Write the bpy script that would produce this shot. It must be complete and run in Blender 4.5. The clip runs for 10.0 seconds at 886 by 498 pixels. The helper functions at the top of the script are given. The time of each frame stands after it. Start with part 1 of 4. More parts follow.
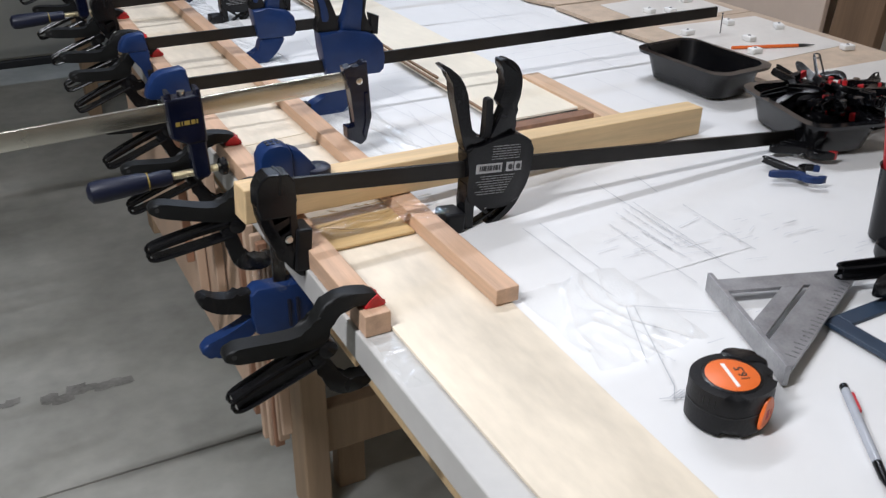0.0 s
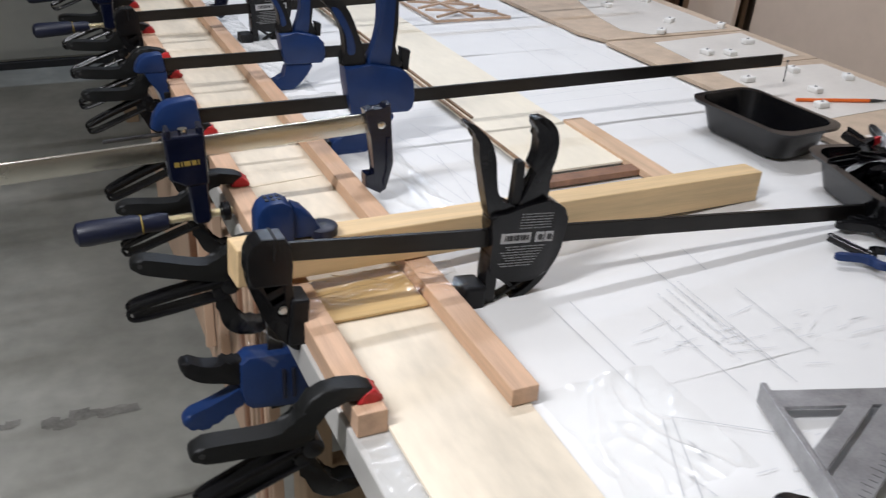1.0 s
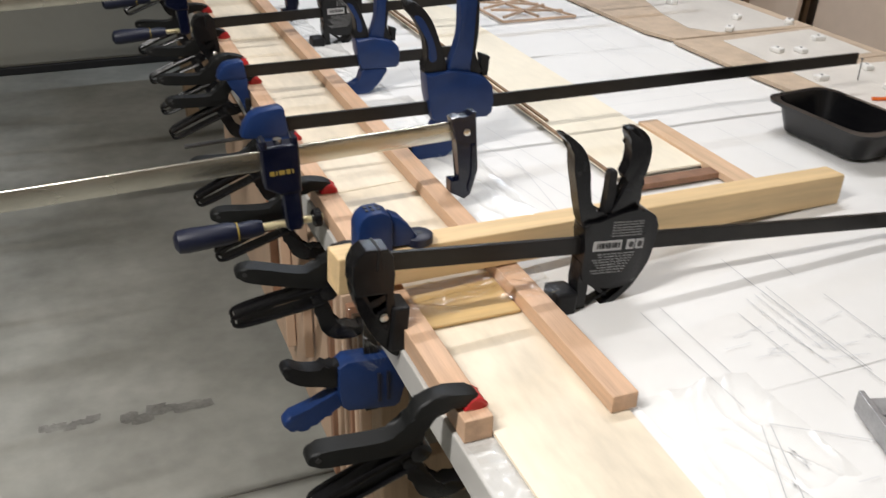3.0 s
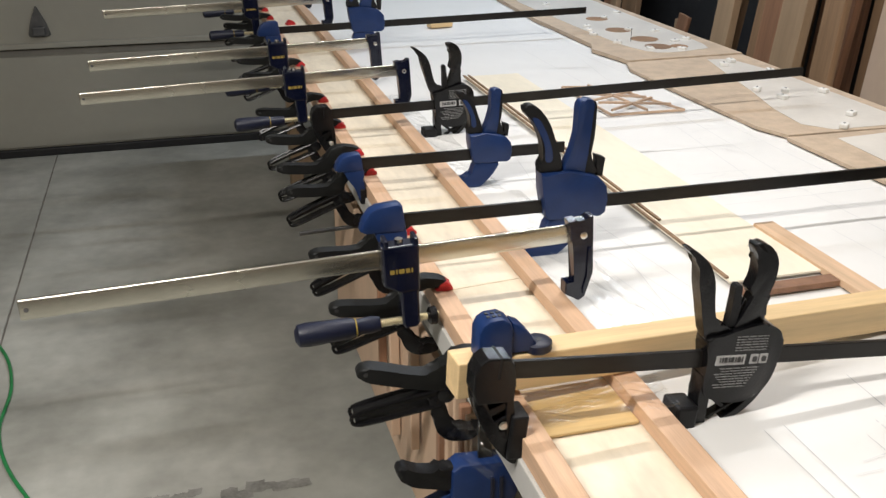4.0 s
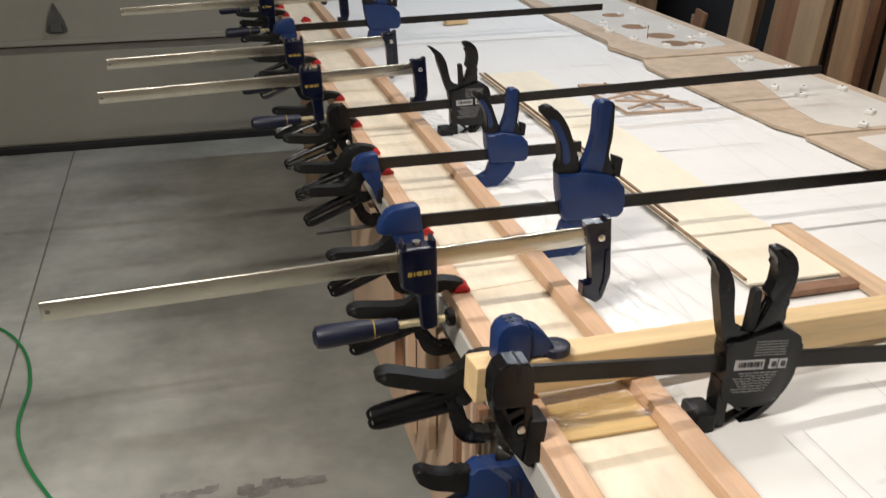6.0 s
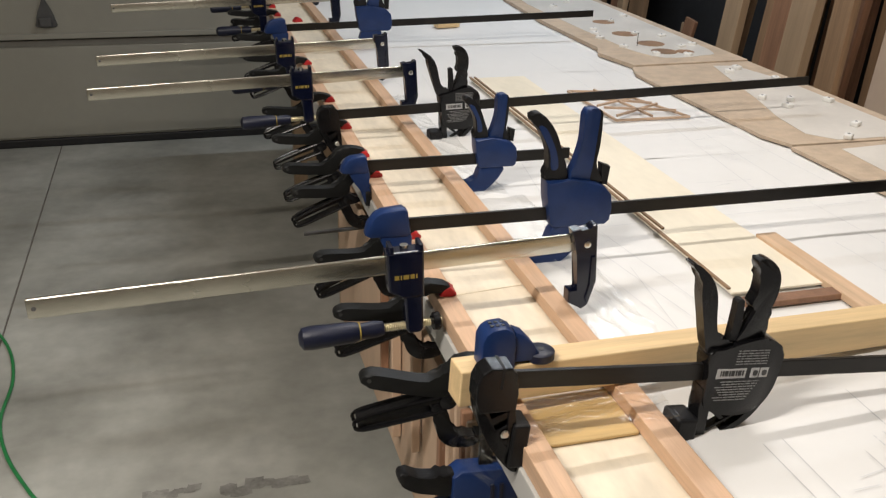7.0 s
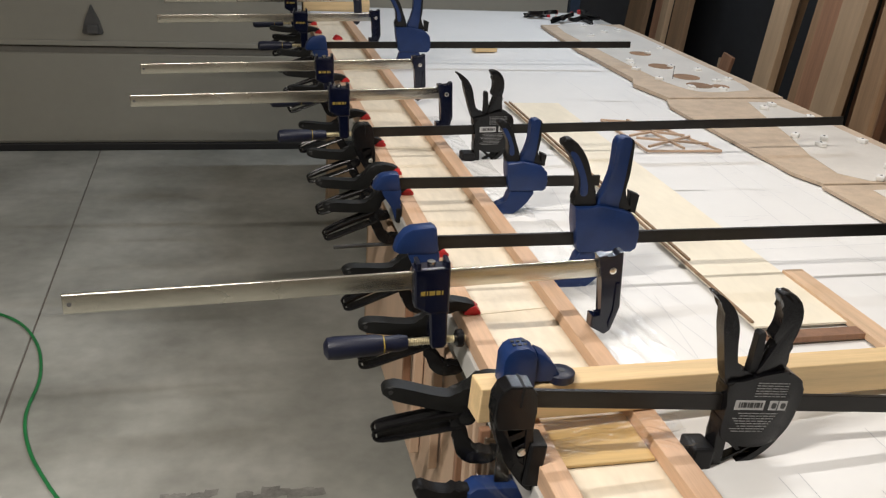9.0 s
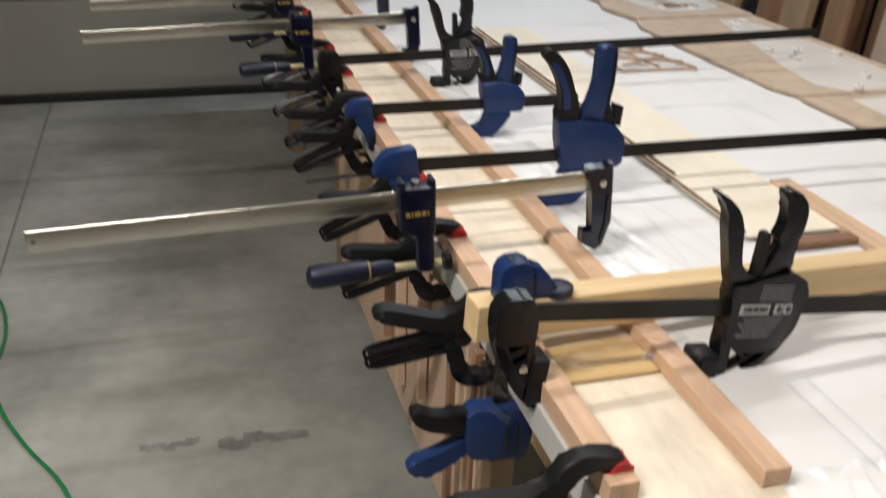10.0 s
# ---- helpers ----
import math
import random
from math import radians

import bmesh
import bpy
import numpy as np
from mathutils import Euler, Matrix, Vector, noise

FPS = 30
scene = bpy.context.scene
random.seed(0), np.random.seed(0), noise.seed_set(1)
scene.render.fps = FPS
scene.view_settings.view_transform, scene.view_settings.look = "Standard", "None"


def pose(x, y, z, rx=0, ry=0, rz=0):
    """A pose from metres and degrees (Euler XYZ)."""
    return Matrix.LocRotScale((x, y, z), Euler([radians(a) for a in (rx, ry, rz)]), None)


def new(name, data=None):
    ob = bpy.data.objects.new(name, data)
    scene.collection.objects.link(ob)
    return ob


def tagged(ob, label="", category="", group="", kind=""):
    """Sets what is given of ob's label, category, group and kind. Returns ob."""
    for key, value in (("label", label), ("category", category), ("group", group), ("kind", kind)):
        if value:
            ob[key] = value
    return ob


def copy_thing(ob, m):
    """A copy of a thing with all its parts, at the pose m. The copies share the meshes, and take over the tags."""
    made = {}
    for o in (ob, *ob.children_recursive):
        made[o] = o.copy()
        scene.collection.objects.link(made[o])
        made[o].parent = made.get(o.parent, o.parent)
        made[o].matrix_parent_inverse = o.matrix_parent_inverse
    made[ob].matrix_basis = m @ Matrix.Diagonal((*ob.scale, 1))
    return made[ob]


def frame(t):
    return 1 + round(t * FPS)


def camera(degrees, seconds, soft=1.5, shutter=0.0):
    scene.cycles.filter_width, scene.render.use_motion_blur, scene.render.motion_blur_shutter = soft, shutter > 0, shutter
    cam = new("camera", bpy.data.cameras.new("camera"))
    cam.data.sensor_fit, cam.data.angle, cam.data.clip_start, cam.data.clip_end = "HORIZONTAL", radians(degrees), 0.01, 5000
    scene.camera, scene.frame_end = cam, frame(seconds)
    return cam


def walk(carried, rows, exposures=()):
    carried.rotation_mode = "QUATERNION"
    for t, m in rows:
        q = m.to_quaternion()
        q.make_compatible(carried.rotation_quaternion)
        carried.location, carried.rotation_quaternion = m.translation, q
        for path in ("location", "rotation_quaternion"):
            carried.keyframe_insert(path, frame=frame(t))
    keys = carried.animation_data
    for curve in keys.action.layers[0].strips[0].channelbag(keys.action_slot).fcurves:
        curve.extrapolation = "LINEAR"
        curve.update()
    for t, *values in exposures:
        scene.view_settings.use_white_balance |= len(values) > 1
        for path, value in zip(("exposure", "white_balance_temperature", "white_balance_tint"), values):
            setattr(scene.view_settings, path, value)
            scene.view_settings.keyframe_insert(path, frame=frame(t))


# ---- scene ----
cam = camera(50.9, 10.0, soft=1.25, shutter=0.4)
METRES, EYE, TILT, LEAN, TURN = 0.55, 1.475, -28.0, -0.40, -27.65
ROWS = [
    (0.0, 0.0, 0.0, 0.0, 0.0, 0.0, 0.0),
    (0.5, -0.0223, 0.0872, 0.0616, -1.12, 0.13, -2.41),
    (1.0, 0.0438, 0.2577, 0.1445, 2.45, 0.54, -3.5),
    (1.5, 0.0063, 0.2889, 0.1643, 4.48, -0.14, -0.9),
    (2.0, -0.0309, 0.253, 0.1694, 3.15, -1.52, -0.84),
    (2.2, -0.0287, 0.253, 0.163, 2.93, -2.2, -1.1),
    (3.3, -0.0910, 0.1750, 0.190, 6.62, 1.23, -4.43),
    (3.5, -0.1142, 0.1696, 0.2085, 8.0, 2.16, -4.79),
    (4.0, -0.1384, 0.1685, 0.2433, 10.44, 3.79, -5.41),
    (4.5, -0.1519, 0.1606, 0.2653, 11.39, 4.78, -5.72),
    (5.0, -0.1598, 0.1567, 0.2936, 11.96, 5.78, -5.6),
    (5.5, -0.1704, 0.1667, 0.2866, 12.16, 5.08, -5.82),
    (6.0, -0.15, 0.1619, 0.2636, 11.27, 3.33, -5.59),
    (6.2, -0.1495, 0.1640, 0.2530, 10.66, 2.74, -5.47),
    (7.5, -0.1466, 0.1361, 0.275, 10.73, 4.47, -7.99),
    (8.0, -0.169, 0.1161, 0.2608, 10.86, 5.27, -9.35),
    (8.5, -0.1415, 0.1192, 0.2553, 11.15, 4.79, -8.69),
    (9.0, -0.1409, 0.1114, 0.2534, 11.84, 4.73, -9.66),
    (9.5, -0.147, 0.1201, 0.2478, 12.36, 5.69, -9.37),
    (10.0, -0.207, 0.2103, 0.1858, 9.75, 1.73, -6.87),
]
EXPOSURES = [(0.0, -0.17, 5600, 13), (1.5, -0.21, 5750, 13), (2.2, -0.23, 5800, 13), (3.5, 0.08, 6250, 11), (4.5, 0.12, 6300, 11), (5.0, -0.06, 6400, 12), (6.0, 0.0, 6450, 12), (7.5, -0.28, 6550, 12), (8.0, -0.5, 6600, 12), (8.5, -0.10, 6430, 12), (9.5, -0.08, 6380, 12), (10.0, -0.15, 6280, 12)]
walk(cam, [(t, pose(0, 0, EYE, TILT, LEAN, TURN) @ pose(METRES * x, METRES * y, METRES * z, 90 + pitch, roll, yaw)) for t, x, y, z, yaw, pitch, roll in ROWS], EXPOSURES)

# ---- light: LED tubes under the ceiling of a closed garage ----
world = bpy.data.worlds.new("world")
world.use_nodes = True
world.node_tree.nodes["Background"].inputs[0].default_value = (0.9, 0.95, 1.0, 1)
world.node_tree.nodes["Background"].inputs[1].default_value = 0.02
scene.world = world


def area_light(name, m, sx, sy, watts, colour):
    data = bpy.data.lights.new(name, "AREA")
    data.shape, data.size, data.size_y, data.energy, data.color = "RECTANGLE", sx, sy, watts, colour
    ob = new(name, data)
    ob.matrix_world = m
    return ob


TABLE = 0.9
CEILING = 2.75
# The third tube is added to brighten the near-left floor; its source is unseen.
TUBES = [(1.1, 1.85, 22.0, (1.0, 0.96, 0.90)), (1.55, 3.85, 22.0, (0.80, 0.90, 1.0)), (-0.85, 0.5, 70.0, (1.0, 0.94, 0.85))]
for tx, ty, watts, tint in TUBES:
    area_light("tube_light", pose(tx, ty, CEILING - 0.10), 1.15, 0.045, watts, tint)

# ---- materials ----
def mat(name, colour, rough=0.5, metal=0.0, vary=0.12, scale=12.0, bump=0.0, grain=None, colour2=None, spots=0.0, coat=0.0, random_tint=0.0, spec=0.5):
    """Base colour mixed at two noise scales; grain: stretch of the noise along x, y, z."""
    m = bpy.data.materials.new(name)
    m.use_nodes = True
    nt = m.node_tree
    nd, lk = nt.nodes, nt.links
    b = nd["Principled BSDF"]
    b.inputs["Roughness"].default_value, b.inputs["Metallic"].default_value = rough, metal
    b.inputs["Coat Weight"].default_value = coat
    b.inputs["Specular IOR Level"].default_value = spec
    co = nd.new("ShaderNodeTexCoord")
    mp = nd.new("ShaderNodeMapping")
    lk.new(co.outputs["Object"], mp.inputs[0])
    mp.inputs["Scale"].default_value = grain or (1, 1, 1)
    n1 = nd.new("ShaderNodeTexNoise")
    n1.inputs["Scale"].default_value, n1.inputs["Detail"].default_value = scale, 6
    n2 = nd.new("ShaderNodeTexNoise")
    n2.inputs["Scale"].default_value, n2.inputs["Detail"].default_value = scale * 7, 4
    lk.new(mp.outputs[0], n1.inputs["Vector"])
    lk.new(mp.outputs[0], n2.inputs["Vector"])
    add = nd.new("ShaderNodeMath")
    add.operation = "MULTIPLY_ADD"
    lk.new(n2.outputs[0], add.inputs[0])
    add.inputs[1].default_value = 0.4
    lk.new(n1.outputs[0], add.inputs[2])
    ramp = nd.new("ShaderNodeValToRGB")
    lk.new(add.outputs[0], ramp.inputs[0])
    c2 = colour2 or tuple(c * (1 - 2 * vary) for c in colour)
    ramp.color_ramp.elements[0].position, ramp.color_ramp.elements[1].position = 0.45, 0.95
    ramp.color_ramp.elements[0].color = (*c2, 1)
    ramp.color_ramp.elements[1].color = (*(min(1.0, c * (1 + 0.4 * vary)) for c in colour), 1)
    out = ramp.outputs[0]
    if spots:
        n3 = nd.new("ShaderNodeTexNoise")
        n3.inputs["Scale"].default_value, n3.inputs["Detail"].default_value = 1.7, 8
        lk.new(co.outputs["Object"], n3.inputs["Vector"])
        r3 = nd.new("ShaderNodeValToRGB")
        r3.color_ramp.elements[0].position, r3.color_ramp.elements[1].position = 0.4, 0.62
        r3.color_ramp.elements[0].color = (1 - spots, 1 - spots, 1 - spots * 1.05, 1)
        r3.color_ramp.elements[1].color = (1, 1, 1, 1)
        lk.new(n3.outputs[0], r3.inputs[0])
        mx = nd.new("ShaderNodeMix")
        mx.data_type, mx.blend_type = "RGBA", "MULTIPLY"
        mx.inputs[0].default_value = 1.0
        lk.new(out, mx.inputs[6])
        lk.new(r3.outputs[0], mx.inputs[7])
        out = mx.outputs[2]
    if random_tint:
        oi = nd.new("ShaderNodeObjectInfo")
        hs = nd.new("ShaderNodeHueSaturation")
        mr = nd.new("ShaderNodeMapRange")
        mr.inputs[3].default_value, mr.inputs[4].default_value = 1 - random_tint, 1 + random_tint
        lk.new(oi.outputs["Random"], mr.inputs[0])
        lk.new(mr.outputs[0], hs.inputs["Value"])
        lk.new(out, hs.inputs["Color"])
        out = hs.outputs[0]
    lk.new(out, b.inputs["Base Color"])
    rr = nd.new("ShaderNodeMapRange")
    rr.inputs[3].default_value, rr.inputs[4].default_value = max(0.03, rough - 0.1), min(1, rough + 0.1)
    lk.new(n1.outputs[0], rr.inputs[0])
    lk.new(rr.outputs[0], b.inputs["Roughness"])
    if bump:
        bp = nd.new("ShaderNodeBump")
        bp.inputs["Strength"].default_value, bp.inputs["Distance"].default_value = bump, 0.002
        lk.new(n2.outputs[0], bp.inputs["Height"])
        lk.new(bp.outputs[0], b.inputs["Normal"])
    return m


CONCRETE = mat("polished_concrete", (0.535, 0.535, 0.49), 0.5, vary=0.16, scale=2.6, bump=0.15, spots=0.28, spec=0.15)
CONCRETE_PATCH = mat("worn_concrete", (0.325, 0.32, 0.295), 0.6, vary=0.25, scale=14)
JOINT = mat("joint_filler", (0.19, 0.165, 0.14), 0.8)
DOOR_PAINT = mat("door_paint", (0.335, 0.324, 0.276), 0.5, vary=0.04, scale=3, bump=0.2)
RUBBER = mat("black_rubber", (0.012, 0.012, 0.013), 0.6)
DARK_WALL = mat("dark_wall", (0.022, 0.023, 0.026), 0.7, vary=0.2, scale=4)
PLASTER = mat("beige_plaster", (0.60, 0.53, 0.45), 0.8, vary=0.04, scale=3, bump=0.2)
CEILING_PAINT = mat("white_ceiling", (0.8, 0.79, 0.77), 0.8, vary=0.03)
PAPER = mat("plan_paper", (0.752, 0.748, 0.735), 0.55, vary=0.02, scale=5)
INK = mat("plan_ink", (0.61, 0.62, 0.64), 0.7, vary=0.1)
JIG_PAPER = mat("jig_paper", (0.70, 0.67, 0.62), 0.35, vary=0.06, scale=9)
PLY_PALE = mat("pale_ply", (0.86, 0.79, 0.64), 0.5, vary=0.07, scale=4, grain=(2.4, 0.8, 2), bump=0.06)
# Darker than the door paint: shade in the section gaps, put into the colour.
DOOR_GAP_SHADE = mat("door_gap_shade", (0.20, 0.19, 0.165), 0.6, vary=0.1)
INK_DARK = mat("pencil_line", (0.46, 0.47, 0.49), 0.7, vary=0.1)
TABLE_WHITE = mat("white_laminate", (0.50, 0.49, 0.465), 0.4, vary=0.05, scale=9, spots=0.1)
FIR = mat("fir", (0.63, 0.415, 0.27), 0.55, vary=0.12, scale=9, grain=(9, 0.5, 9), bump=0.15, random_tint=0.06)
PLY = mat("birch_ply", (0.82, 0.725, 0.57), 0.5, vary=0.13, scale=5.5, grain=(2.2, 0.7, 2), spots=0.05, bump=0.08, random_tint=0.04)
PLY_EDGE = mat("ply_edge", (0.34, 0.20, 0.11), 0.7, vary=0.3, scale=6, grain=(1, 1, 60))
AMBER = mat("amber_pine", (0.56, 0.39, 0.17), 0.5, vary=0.12, scale=7, grain=(0.5, 9, 9), bump=0.1)
PINE = mat("pine", (0.74, 0.54, 0.29), 0.55, vary=0.12, scale=7, grain=(0.5, 9, 9), bump=0.15)
MDF = mat("particle_board", (0.58, 0.455, 0.335), 0.65, vary=0.12, scale=30, bump=0.2, spots=0.08)
STICK = mat("tan_stick", (0.66, 0.46, 0.30), 0.55, vary=0.12, scale=9, grain=(9, 0.5, 9), bump=0.15)
TAN_SHEET = mat("tan_sheet", (0.68, 0.55, 0.44), 0.7, vary=0.05, scale=4, bump=0.1)
PANEL = mat("plywood_panel", (0.51, 0.36, 0.25), 0.6, vary=0.1, scale=4, grain=(4, 4, 0.5), bump=0.1, random_tint=0.08)
LUMBER = mat("lumber", (0.265, 0.165, 0.092), 0.65, vary=0.18, scale=5, grain=(7, 7, 0.4), bump=0.15, random_tint=0.25)
LUMBER_RED = mat("red_lumber", (0.305, 0.16, 0.092), 0.6, vary=0.2, scale=5, grain=(7, 7, 0.4), bump=0.15, random_tint=0.15)
LUMBER_PALE = mat("pale_lumber", (0.39, 0.275, 0.17), 0.65, vary=0.12, scale=5, grain=(7, 7, 0.4), bump=0.1, random_tint=0.1)
BLACK = mat("black_plastic", (0.006, 0.006, 0.007), 0.24, vary=0.2, scale=40, bump=0.1, spec=0.3)
BLACK_SOFT = mat("black_grip_rubber", (0.009, 0.009, 0.010), 0.45, vary=0.2, scale=60, bump=0.2, spec=0.25)
GREY_GRIP = mat("grey_spring_plastic", (0.009, 0.0095, 0.0095), 0.48, vary=0.2, scale=50, bump=0.12, spec=0.25)
TRAY_BLACK = mat("glossy_black_plastic", (0.006, 0.006, 0.007), 0.2, vary=0.2, scale=12, spec=0.5)
BLUE = mat("blue_plastic", (0.009, 0.029, 0.112), 0.4, vary=0.1, scale=40, bump=0.08, spec=0.35)
NAVY = mat("navy_enamel", (0.004, 0.006, 0.020), 0.22, vary=0.15, scale=30, coat=0.2, spec=0.4)
NAVY_GRIP = mat("navy_grip", (0.004, 0.007, 0.026), 0.45, vary=0.15, scale=50, bump=0.2)
RED_PAD = mat("red_pad", (0.52, 0.018, 0.022), 0.45, vary=0.1)
BAR_BLACK = mat("blackened_steel", (0.022, 0.020, 0.018), 0.36, metal=0.6, vary=0.25, scale=20, grain=(0.3, 1, 1))
STEEL = mat("zinc_steel", (0.64, 0.62, 0.55), 0.26, metal=1.0, vary=0.12, scale=16, grain=(0.3, 1, 1))
SCREW = mat("brassy_screw", (0.86, 0.79, 0.60), 0.3, metal=0.85, vary=0.1)
CHROME = mat("bright_steel", (0.78, 0.76, 0.70), 0.2, metal=1.0, vary=0.1)
ALU = mat("cast_aluminium", (0.40, 0.40, 0.41), 0.42, metal=0.7, vary=0.16, scale=40, bump=0.2)
YELLOW = mat("yellow_print", (0.30, 0.215, 0.04), 0.5, vary=0.05)
LABEL_GREY = mat("label_print", (0.42, 0.42, 0.42), 0.5, vary=0.05)
LABEL_FAINT = mat("faint_print", (0.22, 0.22, 0.22), 0.5, vary=0.05)
LABEL_DARK = mat("label_dark", (0.03, 0.03, 0.03), 0.5)
ORANGE = mat("orange_plastic", (0.80, 0.16, 0.02), 0.38, vary=0.08, scale=20)
WHITE_BLOCK = mat("white_block", (0.82, 0.81, 0.78), 0.6, vary=0.05, scale=20)
GREEN_HOSE = mat("green_cord", (0.02, 0.24, 0.07), 0.4, vary=0.15, scale=30)
HINGE = mat("iron_strap", (0.10, 0.10, 0.10), 0.5, vary=0.2)
PEN_CLEAR = mat("grey_pen", (0.42, 0.44, 0.48), 0.25, vary=0.1)
RED_PEN = mat("red_pen", (0.55, 0.03, 0.04), 0.35)
BOX_BLUE = mat("slate_frame", (0.03, 0.05, 0.085), 0.4)
LAMP_METAL = mat("lamp_housing", (0.75, 0.75, 0.75), 0.5, vary=0.03)


def glowing(name, colour, power):
    m = bpy.data.materials.new(name)
    m.use_nodes = True
    b = m.node_tree.nodes["Principled BSDF"]
    b.inputs["Emission Color"].default_value = (*colour, 1)
    b.inputs["Emission Strength"].default_value = power
    return m


TUBE_GLOW = glowing("lit_tube", (1.0, 0.93, 0.83), 6.0)


def film_material():
    m = bpy.data.materials.new("clear_film")
    m.use_nodes = True
    nt = m.node_tree
    nd, lk = nt.nodes, nt.links
    tr, gl, mx = nd.new("ShaderNodeBsdfTransparent"), nd.new("ShaderNodeBsdfGlossy"), nd.new("ShaderNodeMixShader")
    tr.inputs[0].default_value = (0.94, 0.94, 0.935, 1)
    gl.inputs["Roughness"].default_value = 0.16
    fr = nd.new("ShaderNodeFresnel")
    fr.inputs[0].default_value = 1.55
    lk.new(fr.outputs[0], mx.inputs[0])
    lk.new(tr.outputs[0], mx.inputs[1])
    lk.new(gl.outputs[0], mx.inputs[2])
    lk.new(mx.outputs[0], nd["Material Output"].inputs[0])
    return m


FILM = film_material()

# ---- mesh helpers ----
def mesh_from(name, bm, material, smooth=False):
    bmesh.ops.recalc_face_normals(bm, faces=bm.faces)
    me = bpy.data.meshes.new(name)
    bm.to_mesh(me)
    bm.free()
    me.materials.append(material)
    if smooth:
        for p in me.polygons:
            p.use_smooth = len(p.vertices) <= 4
        me.set_sharp_from_angle(angle=radians(40))
    return me


def part(name, bm, material, parent=None, label="", smooth=False, m=None):
    ob = new(name, mesh_from(name, bm, material, smooth))
    if parent is not None:
        ob.parent = parent
    if m is not None:
        ob.matrix_basis = m
    return tagged(ob, label)


def thing(name, label, category, m=None, group="", kind=""):
    ob = new(name)
    if m is not None:
        ob.matrix_basis = m
    return tagged(ob, label, category, group, kind)


def box(x0, x1, y0, y1, z0, z1, bevel=0.0, bm=None, segments=2):
    own = bmesh.new()
    bmesh.ops.create_cube(own, size=1)
    for v in own.verts:
        v.co = ((x0 + x1) / 2 + v.co.x * (x1 - x0), (y0 + y1) / 2 + v.co.y * (y1 - y0), (z0 + z1) / 2 + v.co.z * (z1 - z0))
    if bevel:
        bmesh.ops.bevel(own, geom=own.edges[:], offset=bevel, segments=segments, affect="EDGES", profile=0.5)
    return merge(bm, own)


def merge(bm, own, m=None):
    if m is not None:
        own.transform(m)
    if bm is None:
        return own
    me = bpy.data.meshes.new("tmp")
    own.to_mesh(me)
    own.free()
    bm.from_mesh(me)
    bpy.data.meshes.remove(me)
    return bm


def rounded(points, steps=4):
    """A closed Catmull-Rom outline through the points."""
    n = len(points)
    out = []
    for i in range(n):
        p0, p1, p2, p3 = (Vector(points[(i + k - 1) % n]) for k in range(4))
        for s in range(steps):
            t = s / steps
            out.append(0.5 * ((2 * p1) + (p2 - p0) * t + (2 * p0 - 5 * p1 + 4 * p2 - p3) * t * t + (3 * p1 - p0 - 3 * p2 + p3) * t ** 3))
    return [(p[0], p[1]) for p in out]


def prism(outline, y0, y1, bevel=0.0, bm=None, m=None):
    """An outline in x and z, extruded along y, with rounded rims."""
    own = bmesh.new()
    a = [own.verts.new((x, y0, z)) for x, z in outline]
    b = [own.verts.new((x, y1, z)) for x, z in outline]
    fa, fb = own.faces.new(a), own.faces.new(b[::-1])
    n = len(outline)
    for i in range(n):
        own.faces.new((a[i], b[i], b[(i + 1) % n], a[(i + 1) % n]))
    if bevel:
        rims = list({e for f in (fa, fb) for e in f.edges})
        bmesh.ops.bevel(own, geom=rims, offset=bevel, segments=2, affect="EDGES", profile=0.5)
    return merge(bm, own, m)


def lathe(profile, steps=20, bm=None, m=None):
    """A profile of (radius, height) turned about z, closed at both ends."""
    own = bmesh.new()
    rings = []
    for r, z in profile:
        rings.append([own.verts.new((r * math.cos(2 * math.pi * k / steps), r * math.sin(2 * math.pi * k / steps), z)) for k in range(steps)])
    for lo, hi in zip(rings, rings[1:]):
        for k in range(steps):
            own.faces.new((lo[k], lo[(k + 1) % steps], hi[(k + 1) % steps], hi[k]))
    own.faces.new(rings[0][::-1])
    own.faces.new(rings[-1])
    return merge(bm, own, m)


def tube(points, radius, steps=8, bm=None, subdivide=4):
    """A round rod along a smooth open line; radius: a number or one for each point."""
    radii = radius if isinstance(radius, (list, tuple)) else [radius] * len(points)
    pts = [Vector(p) for p in points]
    line, rad = [], []
    for i in range(len(pts) - 1):
        p0, p1, p2, p3 = pts[max(0, i - 1)], pts[i], pts[i + 1], pts[min(len(pts) - 1, i + 2)]
        for s in range(subdivide):
            t = s / subdivide
            line.append(0.5 * ((2 * p1) + (p2 - p0) * t + (2 * p0 - 5 * p1 + 4 * p2 - p3) * t * t + (3 * p1 - p0 - 3 * p2 + p3) * t ** 3))
            rad.append(radii[i] * (1 - t) + radii[i + 1] * t)
    line.append(pts[-1])
    rad.append(radii[-1])
    own = bmesh.new()
    rings = []
    for i, p in enumerate(line):
        d = (line[min(i + 1, len(line) - 1)] - line[max(i - 1, 0)]).normalized()
        side = d.cross(Vector((0, 0, 1)) if abs(d.z) < 0.9 else Vector((0, 1, 0))).normalized()
        up = side.cross(d)
        rings.append([own.verts.new(p + rad[i] * (side * math.cos(2 * math.pi * k / steps) + up * math.sin(2 * math.pi * k / steps))) for k in range(steps)])
    for lo, hi in zip(rings, rings[1:]):
        for k in range(steps):
            own.faces.new((lo[k], lo[(k + 1) % steps], hi[(k + 1) % steps], hi[k]))
    own.faces.new(rings[0][::-1])
    own.faces.new(rings[-1])
    return merge(bm, own)


# ---- the garage ----
WEST, EAST, SOUTH, NORTH = -4.2, 2.6, -3.4, 5.3

